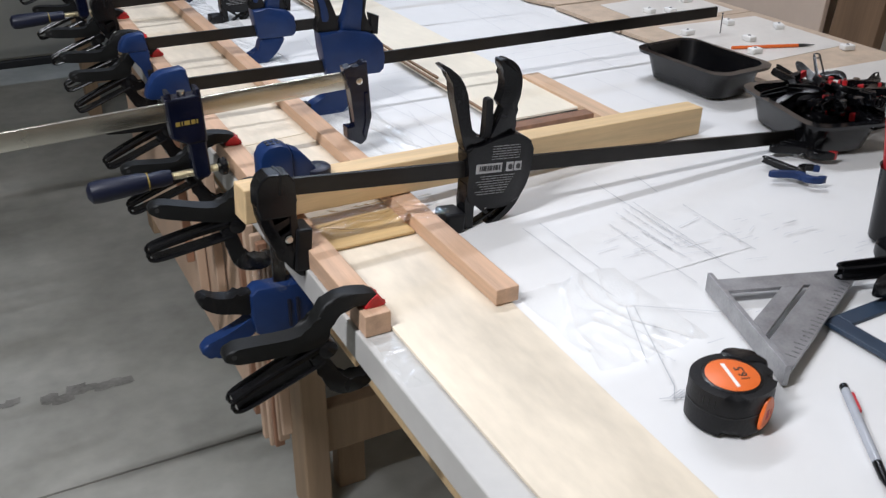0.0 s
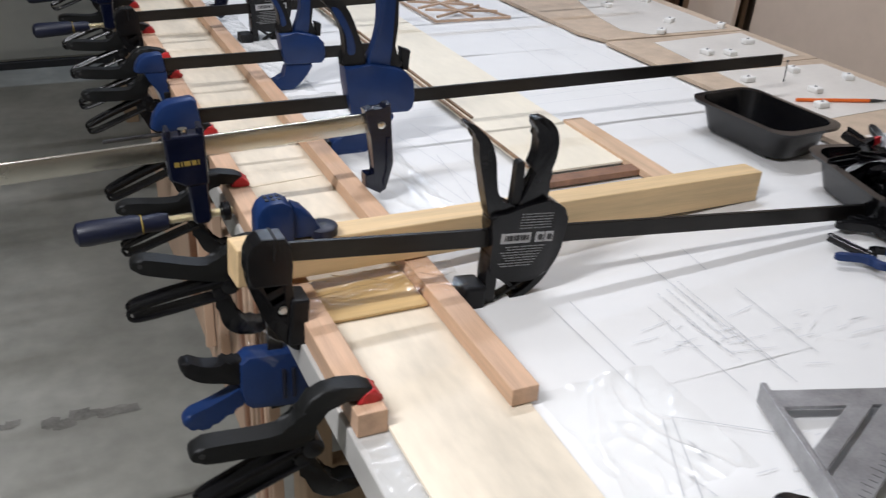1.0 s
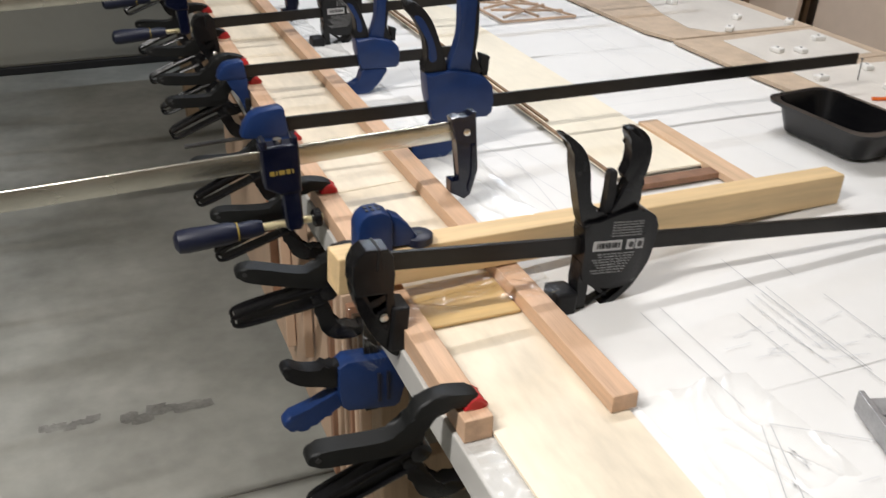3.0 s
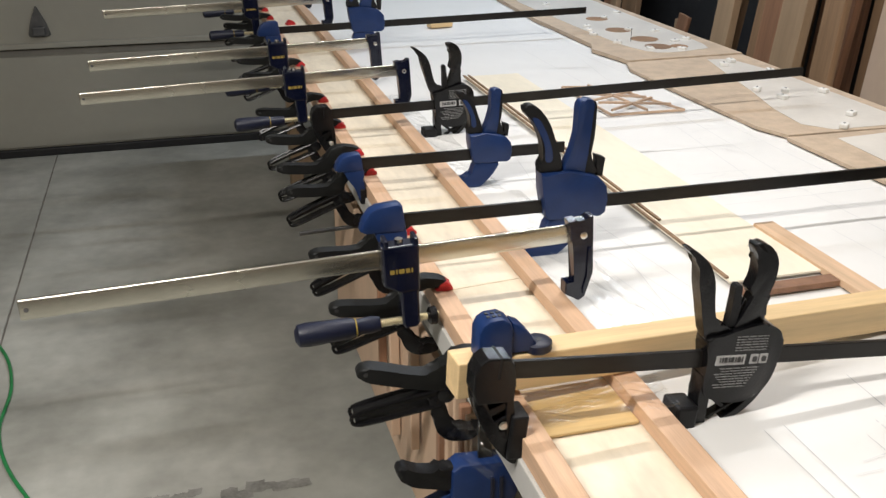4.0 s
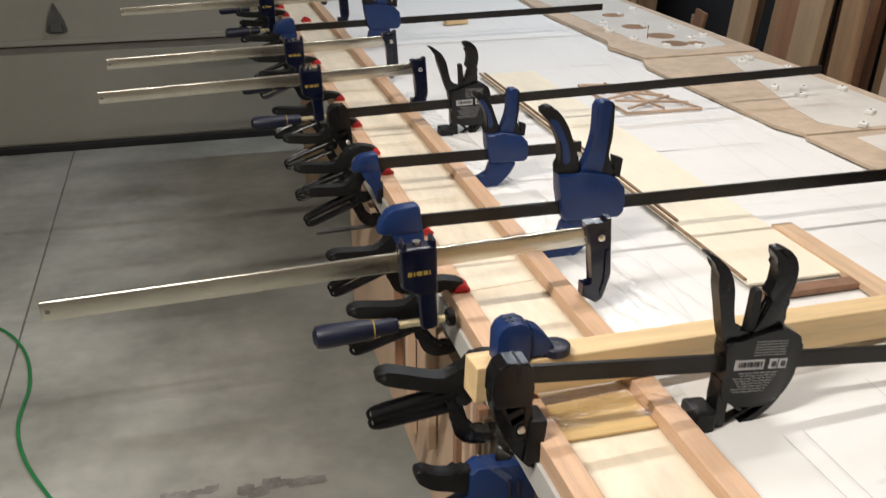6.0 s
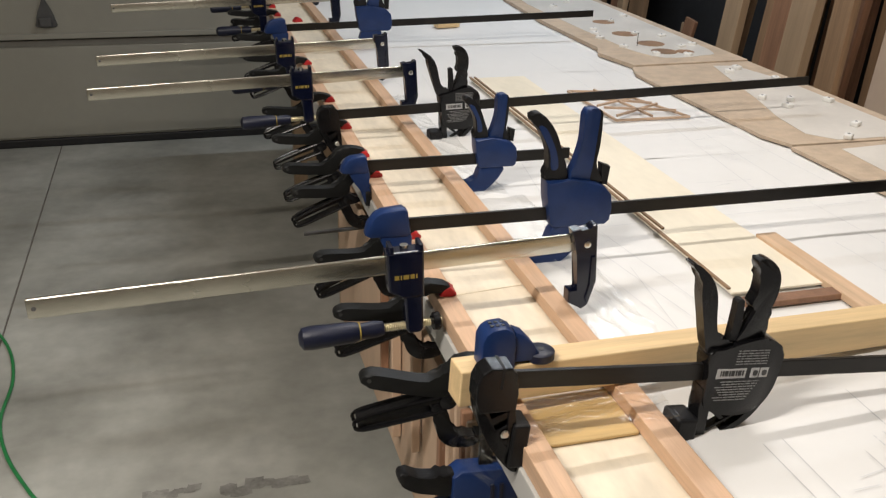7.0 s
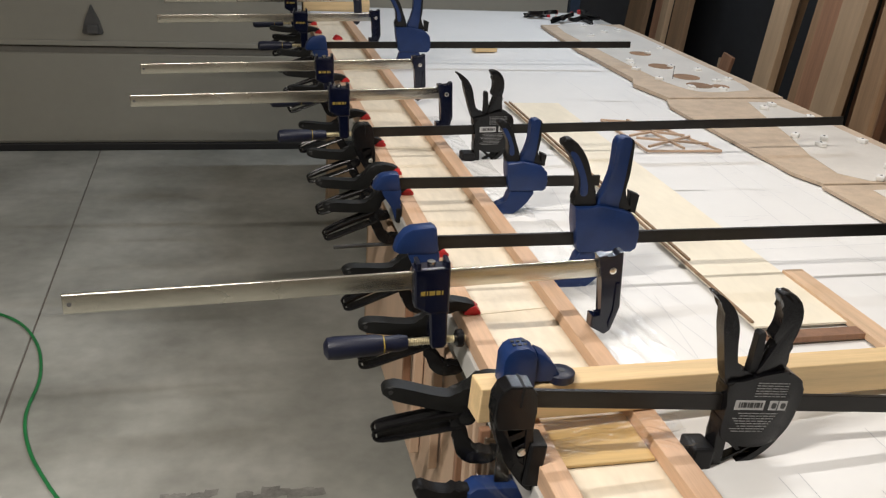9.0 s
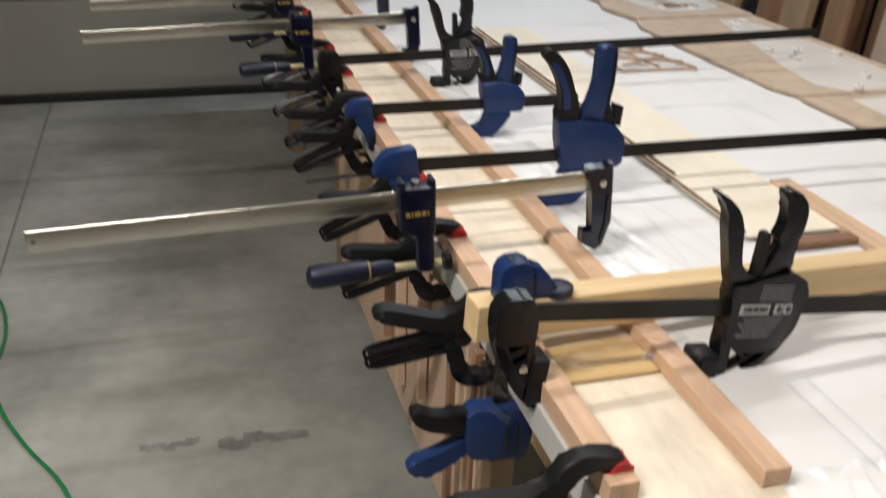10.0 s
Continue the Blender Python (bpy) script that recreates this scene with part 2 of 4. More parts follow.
floor = tagged(part("floor", box(WEST, EAST, SOUTH, NORTH + 0.12, -0.12, -0.005), JOINT), "grey polished concrete floor with saw-cut joints and stains", "floor", kind="structure")
CUT_X, CUT_Y = [WEST, -2.9, -0.668, EAST], [SOUTH, -1.0, 1.81, NORTH + 0.12]
for i in range(3):
    for j in range(3):
        part("slab", box(CUT_X[i] + 0.003, CUT_X[i + 1] - 0.003, CUT_Y[j] + 0.003, CUT_Y[j + 1] - 0.003, -0.05, 0.0, 0.002), CONCRETE, floor)


def floor_patch(x0, x1, y, d, seed):
    """A scraped, ragged streak in the concrete surface, of short overlapping strokes."""
    rnd = random.Random(seed)
    bm = bmesh.new()
    for k in range(7):
        cx, cy = x0 + (x1 - x0) * (k + rnd.uniform(0.2, 0.8)) / 7, y + rnd.uniform(-0.3, 0.3) * d
        w, h = (x1 - x0) / 7 * rnd.uniform(0.6, 1.0), d * rnd.uniform(0.35, 0.6)
        ring = [(-1, -0.8), (-0.4, -1), (0.5, -0.9), (1, -0.7), (0.9, 0.3), (1, 0.9), (0.2, 1), (-0.5, 0.8), (-0.9, 1), (-1, 0.1)]
        bm.faces.new([bm.verts.new((cx + w * a * rnd.uniform(0.85, 1.1), cy + h * b * rnd.uniform(0.8, 1.15), 0.0006 + 0.0002 * k)) for a, b in ring])
    tagged(part("floor_patch", bm, CONCRETE_PATCH), "scraped darker patch on the concrete floor", "floor stain", kind="structure")


floor_patch(0.0, 0.21, 2.18, 0.045, 3)
floor_patch(-0.20, -0.06, 2.20, 0.03, 8)

tagged(part("ceiling", box(WEST, EAST, SOUTH, NORTH + 0.12, CEILING, CEILING + 0.1), CEILING_PAINT), "plain white garage ceiling", "ceiling", kind="structure")
tagged(part("wall_west", box(WEST - 0.12, WEST, SOUTH, NORTH + 0.12, 0, CEILING), PLASTER), "plain beige wall", "wall", kind="structure")
tagged(part("wall_south", box(WEST, EAST, SOUTH - 0.12, SOUTH, 0, CEILING), PLASTER), "plain beige wall", "wall", kind="structure")
tagged(part("wall_east", box(EAST, EAST + 0.12, SOUTH, 2.9, 0, CEILING), PLASTER), "beige wall beside the work table", "wall", kind="structure")
tagged(part("wall_east_far", box(EAST, EAST + 0.12, 2.9, NORTH + 0.12, 0, CEILING), DARK_WALL), "dark charcoal wall behind leaning lumber", "wall", kind="structure")
tagged(part("wall_north", box(1.95, EAST, NORTH, NORTH + 0.12, 0, CEILING), DARK_WALL), "dark charcoal wall beside the garage door", "wall", kind="structure")
tagged(part("wall_north_top", box(WEST, 1.95, NORTH, NORTH + 0.12, 2.3, CEILING), PLASTER), "beige wall above the garage door", "wall", kind="structure")
tagged(part("trim", box(1.925, 1.985, NORTH - 0.05, NORTH - 0.004, 0, 2.3, 0.004), BOX_BLUE), "dark slate door jamb strip", "door trim", kind="structure")


def garage_door():
    d = thing("door_1", "beige sectional garage door with black floor seal", "garage door", kind="structure")
    part("seal", box(WEST, 1.92, NORTH - 0.035, NORTH + 0.015, 0, 0.042, 0.006), RUBBER, d, "black rubber seal")
    z = 0.042
    for k, h in enumerate((0.52, 0.55, 0.55, 0.55)):
        w = prism([(-0.0, z + 0.012), (0.006, z), (0.05, z), (0.05, z + h - 0.006), (0.012, z + h - 0.006), (0.012, z + h - 0.03), (0.0, z + h - 0.045)], WEST, 1.92, m=pose(0, NORTH - 0.02, 0, 0, 0, 90) @ Matrix.Diagonal((1, -1, 1, 1)))
        part("section", w, DOOR_PAINT, d)
        # This strip paints the shade under the lip above.
        part("gap", box(WEST, 1.92, NORTH - 0.0195, NORTH - 0.012, z + h - 0.036, z + h - 0.008), DOOR_GAP_SHADE, d, "gap between sections, its shade painted in")
        part("lip", box(WEST, 1.92, NORTH - 0.036, NORTH - 0.0205, z + h + 0.002, z + h + 0.030, 0.004), DOOR_PAINT, d)
        z += h
    return d


garage_door()


def strap_hinge(x, z):
    h = thing("door_strap", "dark iron spear-shaped strap on the garage door", "door hardware", pose(x, NORTH - 0.034, z))
    pts = rounded([(-0.045, 0.0), (0.045, 0.0), (0.046, 0.03), (0.034, 0.075), (0.014, 0.12), (0.0, 0.15), (-0.014, 0.12), (-0.034, 0.075), (-0.046, 0.03)], 3)
    part("plate", prism(pts, 0.0, 0.014, 0.004), HINGE, h)
    part("boss", box(-0.03, 0.03, -0.02, 0.0, 0.004, 0.05, 0.006), HINGE, h)


strap_hinge(-0.655, 0.625)

# Fixtures hang out of view; the third belongs to the added floor light.
for tx, ty, watts, tint in TUBES:
    lf = thing("ceiling_light", "long white ceiling tube light, lit, out of view", "ceiling light", pose(tx, ty, CEILING), group="ceiling tube lights")
    part("housing", box(-0.62, 0.62, -0.07, 0.07, -0.06, 0.0, 0.008), LAMP_METAL, lf)
    part("tube", lathe([(0.014, -0.59), (0.016, -0.58), (0.016, 0.58), (0.014, 0.59)], 12, m=pose(0, 0, -0.078, 0, 90, 0)), TUBE_GLOW, lf, smooth=True)

# ---- the work table ----
TX0, TX1, TY0, TY1 = 0.326, 1.772, -0.2, 4.6
table = thing("work_table", "long work table with white top and pine frame", "table")
part("tabletop", box(TX0, TX1, TY0, TY1, 0.858, TABLE, 0.002), TABLE_WHITE, table, "white laminate table top")
for lx in (0.455, 1.62):
    for ly in (0.0, 1.47, 3.0, 4.3):
        part("leg", box(lx, lx + 0.056, ly, ly + 0.089, 0.0, 0.858, 0.004), LUMBER_PALE, table)
for lx in (0.459, 1.66):
    for y0, y1 in ((0.089, 1.47), (1.559, 3.0), (3.089, 4.3)):
        part("stretcher", box(lx, lx + 0.038, y0, y1, 0.59, 0.68, 0.003), PINE, table)
        part("apron", box(lx + 0.002, lx + 0.04, y0, y1, 0.768, 0.856, 0.003), PINE, table)
CROSS_Z = 0.15
for ly in (0.02, 1.49, 3.02, 4.32):
    part("crosspiece", box(0.5115, 1.62, ly, ly + 0.038, CROSS_Z, CROSS_Z + 0.115, 0.003), LUMBER_PALE, table)
part("brace", box(0.55, 0.615, 1.532, 1.57, 0.0, 0.149, 0.003), LUMBER_PALE, table)


def side_panel(y0, y1, z0, z1, x0, x1, material, label):
    tagged(part("plywood_sheet", box(x0, x1, y0, y1, z0, z1, 0.0015), material), label, "plywood sheet", group="sheets stored along the table side")


side_panel(1.32, 2.33, 0.43, 0.80, 0.338, 0.350, PANEL, "tan plywood sheet hung under the table edge")
side_panel(2.10, 2.40, 0.50, 0.856, 0.352, 0.39, LUMBER_PALE, "pale wooden board under the table edge")
# Every third strip is darker, painting in the shadow lines beside the tan ones.
for k, (y, w, z0) in enumerate([(1.13, 0.010, 0.53), (1.155, 0.008, 0.50), (1.18, 0.012, 0.47), (1.21, 0.010, 0.45), (1.245, 0.014, 0.44), (1.29, 0.016, 0.46), (1.465, 0.016, 0.575), (1.62, 0.014, 0.50), (1.72, 0.010, 0.55)]):
    tagged(part("batten", box(0.318, 0.334 + 0.002 * (k % 2), y, y + w, z0, 0.846, 0.002), (PANEL, PANEL, LUMBER_RED)[k % 3]), "thin wooden strip hanging below the table edge", "wood strip", group="strips stored along the table side")

# plan sheets on the table
SHEETS = [(0.366, 1.56, -0.18, 0.78), (0.372, 1.60, 0.772, 1.985), (0.368, 1.55, 1.977, 2.81), (0.374, 1.56, 2.80, 3.75), (0.378, 1.70, 3.742, 4.56)]
for k, (x0, x1, y0, y1) in enumerate(SHEETS):
    bm = bmesh.new()
    nx, ny = 30, 24
    g = [[bm.verts.new((x0 + (x1 - x0) * i / nx, y0 + (y1 - y0) * j / ny, TABLE + 0.0012 + 0.0004 * k + 0.0028 * max(0, noise.noise((i * 0.23 + k * 9, j * 0.31, 0))))) for j in range(ny + 1)] for i in range(nx + 1)]
    for i in range(nx):
        for j in range(ny):
            bm.faces.new((g[i][j], g[i + 1][j], g[i + 1][j + 1], g[i][j + 1]))
    tagged(part("plan_sheet", bm, PAPER, smooth=True), "large white paper plan with faint drawn lines on the table", "paper plan", group="plans on the table")


def drawn(lines, width, z, material, label):
    bm = bmesh.new()
    for x0, y0, x1, y1 in lines:
        d = Vector((x1 - x0, y1 - y0))
        s = Vector((-d.y, d.x)).normalized() * width / 2
        bm.faces.new([bm.verts.new((x, y, z)) for x, y in ((x0 + s.x, y0 + s.y), (x1 + s.x, y1 + s.y), (x1 - s.x, y1 - s.y), (x0 - s.x, y0 - s.y))])
    tagged(part("plan_lines", bm, material), label, "drawing", kind="stuff")


rnd = random.Random(5)
lines = []
for y in (1.62, 1.66, 2.2, 2.55, 3.2, 3.6):
    lines.append((0.62 + rnd.uniform(0, 0.1), y, 1.35, y + rnd.uniform(-0.03, 0.03)))
for x in (0.60, 0.66, 1.12, 1.2, 1.3):
    for y in (1.2, 1.75, 2.6, 3.3):
        lines.append((x, y, x + rnd.uniform(-0.03, 0.05), y + rnd.uniform(0.2, 0.5)))
for k in range(26):
    x, y = rnd.choice([(1.05, 1.75), (1.12, 2.05), (0.72, 0.85), (0.85, 0.80), (1.2, 3.1)])
    x, y = x + rnd.uniform(-0.07, 0.07), y + rnd.uniform(-0.06, 0.06)
    lines.append((x, y, x + rnd.uniform(0.01, 0.06), y + rnd.uniform(-0.012, 0.012)))
for k in range(4):
    x = 0.57 + 0.045 * k
    lines.append((x + 0.05, 1.17 + 0.03 * (k % 3), x, 1.55 + 0.05 * (k % 2)))
for cx, cy, n in ((0.90, 0.80, 14), (0.98, 0.72, 10), (1.12, 1.72, 16), (1.22, 1.95, 14), (1.16, 2.12, 12), (1.10, 3.2, 12), (0.62, 1.66, 8), (0.70, 0.62, 8)):
    for k in range(n):
        x, y = cx + rnd.uniform(-0.06, 0.06), cy + 0.008 * round(rnd.uniform(-5, 5))
        lines.append((x, y, x + rnd.uniform(0.006, 0.03), y + rnd.uniform(-0.001, 0.001)))
drawn(lines, 0.0009, TABLE + 0.0058, INK, "faint grey printed drawing lines on the plans")
drawn([(0.634, 0.72, 0.573, 0.575), (0.573, 0.575, 0.556, 0.555), (0.634, 0.72, 0.72, 0.66), (0.545, 0.565, 0.57, 0.555)] + [(0.556 + 0.003 * k, 0.562 - 0.002 * k, 0.575 + 0.003 * k, 0.567 - 0.002 * k) for k in range(7)], 0.0010, TABLE + 0.0061, INK_DARK, "thin pencilled triangle and hatching on the plan")

drawn([(0.625, 0.950, 0.626, 0.751), (0.654, 0.953, 0.652, 0.810), (0.800, 0.981, 0.800, 0.721), (0.812, 0.950, 0.804, 0.758), (0.871, 0.911, 0.864, 0.759), (0.874, 1.027, 0.867, 0.963), (0.738, 0.909, 0.737, 0.728), (0.624, 0.721, 0.574, 0.620), (0.803, 1.032, 0.800, 0.956)], 0.0009, TABLE + 0.0060, INK_DARK, "thin ruled lines on the near plan")
scribbles = []
for x0, y0, x1, y1 in ((0.769, 0.932, 0.768, 0.813), (0.786, 0.938, 0.783, 0.812), (0.801, 0.944, 0.795, 0.805), (0.764, 0.870, 0.770, 0.777), (0.627, 0.683, 0.631, 0.655), (0.596, 0.641, 0.603, 0.609), (0.623, 0.677, 0.626, 0.655)):
    p, q = Vector((x0, y0)), Vector((x1, y1))
    u = 0.0
    while u < 1.0:
        w = rnd.uniform(0.02, 0.06)
        a, b = p.lerp(q, u), p.lerp(q, min(1.0, u + w))
        scribbles.append((a.x, a.y + rnd.uniform(-0.002, 0.002), b.x, b.y + rnd.uniform(-0.002, 0.002)))
        u += w + rnd.uniform(0.01, 0.03)
drawn(scribbles, 0.0016, TABLE + 0.0059, INK, "faint rows of handwriting on the near plan, too small to read")

# ---- the wing spar being glued: plywood web with fir strips ----
web = thing("plywood_web", "long pale birch plywood strip lying along the table edge", "plywood strip")
for k, outline in enumerate(([(0.3625, 0.2), (0.494, 0.2), (0.511, 0.80), (0.5175, 1.1), (0.5175, 1.425), (0.3625, 1.408)], [(0.3625, 1.4095), (0.5175, 1.4265), (0.5175, 2.36), (0.3625, 2.36)], [(0.3625, 2.3615), (0.5175, 2.3615), (0.5175, 3.08), (0.3625, 3.08)], [(0.3625, 3.0815), (0.5175, 3.0815), (0.5175, 4.15), (0.3625, 4.15)])):
    part("panel", prism(outline, -0.0045 - 0.0006 * (k % 2), 0.0, 0.0006, m=pose(0, 0, TABLE + 0.0015, -90, 0, 0)), PLY, web)
for y0, y1 in ((0.805, 1.16), (1.16, 4.15)):
    tagged(part("spar_strip", box(0.330, 0.3615, y0 + 0.001, y1 - 0.001, TABLE + 0.0008, TABLE + 0.028, 0.0012), FIR), "reddish fir strip glued along the plywood", "wood strip", group="fir strips of the spar")
for y0, y1 in ((0.79, 1.135), (1.15, 4.15)):
    tagged(part("spar_strip", box(0.488, 0.519, y0, y1, TABLE + 0.0074, TABLE + 0.028, 0.0012), FIR), "reddish fir strip glued along the plywood", "wood strip", group="fir strips of the spar")
tagged(part("amber_block", box(0.3635, 0.4865, 1.00, 1.10, TABLE + 0.0072, TABLE + 0.0120, 0.0015), AMBER), "amber pine filler block between the fir strips", "wood block")


def beam(p, q, w, h, label):
    p, q = Vector(p), Vector(q)
    d = q - p
    m = Matrix.Translation(p) @ d.to_track_quat("X", "Z").to_matrix().to_4x4()
    tagged(part("pine_beam", box(0, d.length, 0, w, 0, h, 0.002), PINE, m=m), label, "wood beam")


beam((0.274, 1.058, 0.941), (1.090, 1.126, 0.902), 0.038, 0.048, "pale pine beam laid across the spar")
beam((0.335, 4.235, 0.932), (0.62, 4.235, 0.932), 0.04, 0.05, "pale pine beam laid across the far end of the spar")

# plywood strips and sticks in the middle of the table
tagged(part("plywood_sheet", box(0.80, 0.968, 1.31, 2.74, TABLE + 0.0085, TABLE + 0.0125, 0.0006), PLY_PALE), "long pale plywood strip lying on the plans", "plywood strip")
for k, x in enumerate((0.798, 0.812)):
    tagged(part("wood_stick", box(x, x + 0.006, 1.32 + 0.25 * k, 2.74, TABLE + 0.0128, TABLE + 0.0168, 0.001), LUMBER), "thin brown wooden stick on the plywood strip", "wood stick", group="thin sticks on the plywood")
tagged(part("wood_stick", box(0.80, 0.99, 1.262, 1.288, TABLE + 0.0062, TABLE + 0.016, 0.001), LUMBER_RED), "dark brown wooden stick under the plywood end", "wood stick")
tagged(part("wood_stick", box(0.0, 0.040, 0.0, 0.34, 0.0, 0.012, 0.0012), STICK, m=pose(0.967, 1.165, TABLE + 0.006)), "flat reddish wooden stick on the plans", "wood stick")
tagged(part("offcut", box(-0.045, 0.045, -0.02, 0.02, 0, 0.02, 0.002), PINE, m=pose(0.955, 3.55, TABLE + 0.006, 0, 0, 10)), "small wooden offcut on the plans", "wood block")


def rib_truss(m):
    t = thing("wing_rib", "small wooden truss rib of thin sticks on the plans", "wing rib", m)
    w = 0.006

    def stick(x0, y0, x1, y1, z=0.0):
        d = Vector((x1 - x0, y1 - y0, 0))
        part("stick", box(0, d.length, -w / 2, w / 2, z, z + w, 0.0008), PANEL, t, m=pose(x0, y0, 0, 0, 0, math.degrees(math.atan2(d.y, d.x))))
    stick(0.0, 0.0, 0.205, -0.005)
    stick(-0.01, 0.30, 0.12, 0.27)
    stick(0.0, 0.0, -0.01, 0.30)
    stick(0.205, -0.005, 0.12, 0.27)
    for x0, y0, x1, y1 in ((0.01, 0.02, 0.17, 0.11), (0.01, 0.10, 0.19, 0.04), (0.0, 0.12, 0.15, 0.19), (0.0, 0.20, 0.16, 0.12), (0.0, 0.22, 0.12, 0.26), (0.10, 0.0, 0.06, 0.28)):
        stick(x0, y0, x1, y1, 0.0062)
    return t


rib_truss(pose(1.045, 2.26, TABLE + 0.006))

# jig boards along the far long side, with papers and small screwed blocks
JIGS = [[(1.40, 1.02), (1.765, 1.02), (1.765, 1.70), (1.362, 1.70)], [(1.36, 1.704), (1.765, 1.704), (1.765, 1.960), (1.352, 1.960)],
        [(1.335, 2.06), (1.365, 1.975), (1.765, 1.965), (1.765, 2.80), (1.345, 2.785), (1.315, 2.70), (1.318, 2.54)], [(1.355, 2.793), (1.767, 2.807), (1.767, 4.17), (1.365, 4.11), (1.338, 3.566), (1.350, 3.062), (1.318, 2.985)]]
for k, outline in enumerate(JIGS):
    jig = thing("jig_board", "tan particle board jig lying along the table edge", "board", group="jig boards")
    part("board", prism(outline, -0.009 - 0.0035 * (k == 3), 0.0, 0.001, m=pose(0, 0, TABLE + 0.0055, -90, 0, 0)), MDF, jig)

PAPERS = [[(1.44, 1.08), (1.70, 1.06), (1.74, 1.26), (1.46, 1.27)], [(1.44, 1.36), (1.735, 1.38), (1.735, 1.66), (1.45, 1.68)], [(1.45, 1.72), (1.73, 1.73), (1.735, 1.94), (1.46, 1.92)],
          [(1.61, 2.755), (1.68, 2.745), (1.725, 2.55), (1.73, 1.985), (1.50, 1.985), (1.45, 2.045), (1.468, 2.19), (1.519, 2.37), (1.544, 2.486)],
          [(1.43, 4.08), (1.63, 4.14), (1.73, 4.02), (1.728, 3.47), (1.715, 2.96), (1.645, 2.885), (1.50, 2.875), (1.445, 3.00), (1.435, 3.142), (1.42, 3.509)]]
for k, pts in enumerate(PAPERS):
    tagged(part("jig_paper", prism(rounded(pts, 3) if k > 3 else pts, -0.0008, 0.0, m=pose(0, 0, TABLE + 0.0147 + 0.0035 * (k == 4), -90, 0, 0)), JIG_PAPER), "white paper pattern stuck on the jig board", "paper", group="papers on the jig boards")
for k, (x, y, r) in enumerate(((1.564, 3.489, 0.042), (1.543, 3.259, 0.046), (1.559, 3.086, 0.048), (1.545, 2.960, 0.044), (1.615, 2.945, 0.030))):
    tagged(part("hole_plug", lathe([(r, 0), (r, 0.0006)], 24, m=pose(x, y, TABLE + 0.0192 + 0.0003 * (k == 4))), PLY_EDGE, smooth=False), "round brown cut-out in the jig's paper", "cut-out", group="round cut-outs")

block_proto = thing("jig_block", "small white plastic block screwed to the jig", "jig block", pose(1.50, 1.42, TABLE + 0.0152), group="jig blocks")
part("block", box(-0.014, 0.014, -0.010, 0.010, 0, 0.012, 0.003), WHITE_BLOCK, block_proto)
part("screw", lathe([(0.003, 0.0), (0.0035, 0.0125), (0.002, 0.0135)], 8), HINGE, block_proto, "dark screw head")
SPOTS = [(1.56, 1.50), (1.70, 1.35), (1.70, 1.55), (1.47, 1.60), (1.62, 1.63), (1.52, 1.80), (1.57, 1.78), (1.68, 1.85), (1.72, 2.0), (1.53, 1.99), (1.62, 2.08), (1.55, 2.27), (1.53, 2.36), (1.60, 2.33), (1.70, 2.30), (1.65, 2.50),
         (1.70, 2.55), (1.61, 2.66), (1.66, 2.70), (1.50, 2.93), (1.60, 2.90), (1.64, 3.02), (1.44, 3.05), (1.42, 3.2), (1.58, 3.25), (1.66, 3.2), (1.46, 3.35), (1.60, 3.5), (1.70, 3.6), (1.50, 3.85), (1.60, 3.95), (1.68, 4.0), (1.55, 4.08), (1.44, 3.28), (1.70, 3.05)]
for k, (x, y) in enumerate(SPOTS):
    copy_thing(block_proto, pose(x, y, TABLE + 0.0152, 0, 0, rnd.uniform(0, 180)))
for x, y in ((1.545, 1.575), (1.495, 3.06)):
    tagged(part("nail", lathe([(0.0012, 0), (0.0012, 0.045), (0.003, 0.0455), (0.003, 0.047)], 8, m=pose(x, y, TABLE + 0.0150)), HINGE), "upright steel nail in the jig board", "nail")

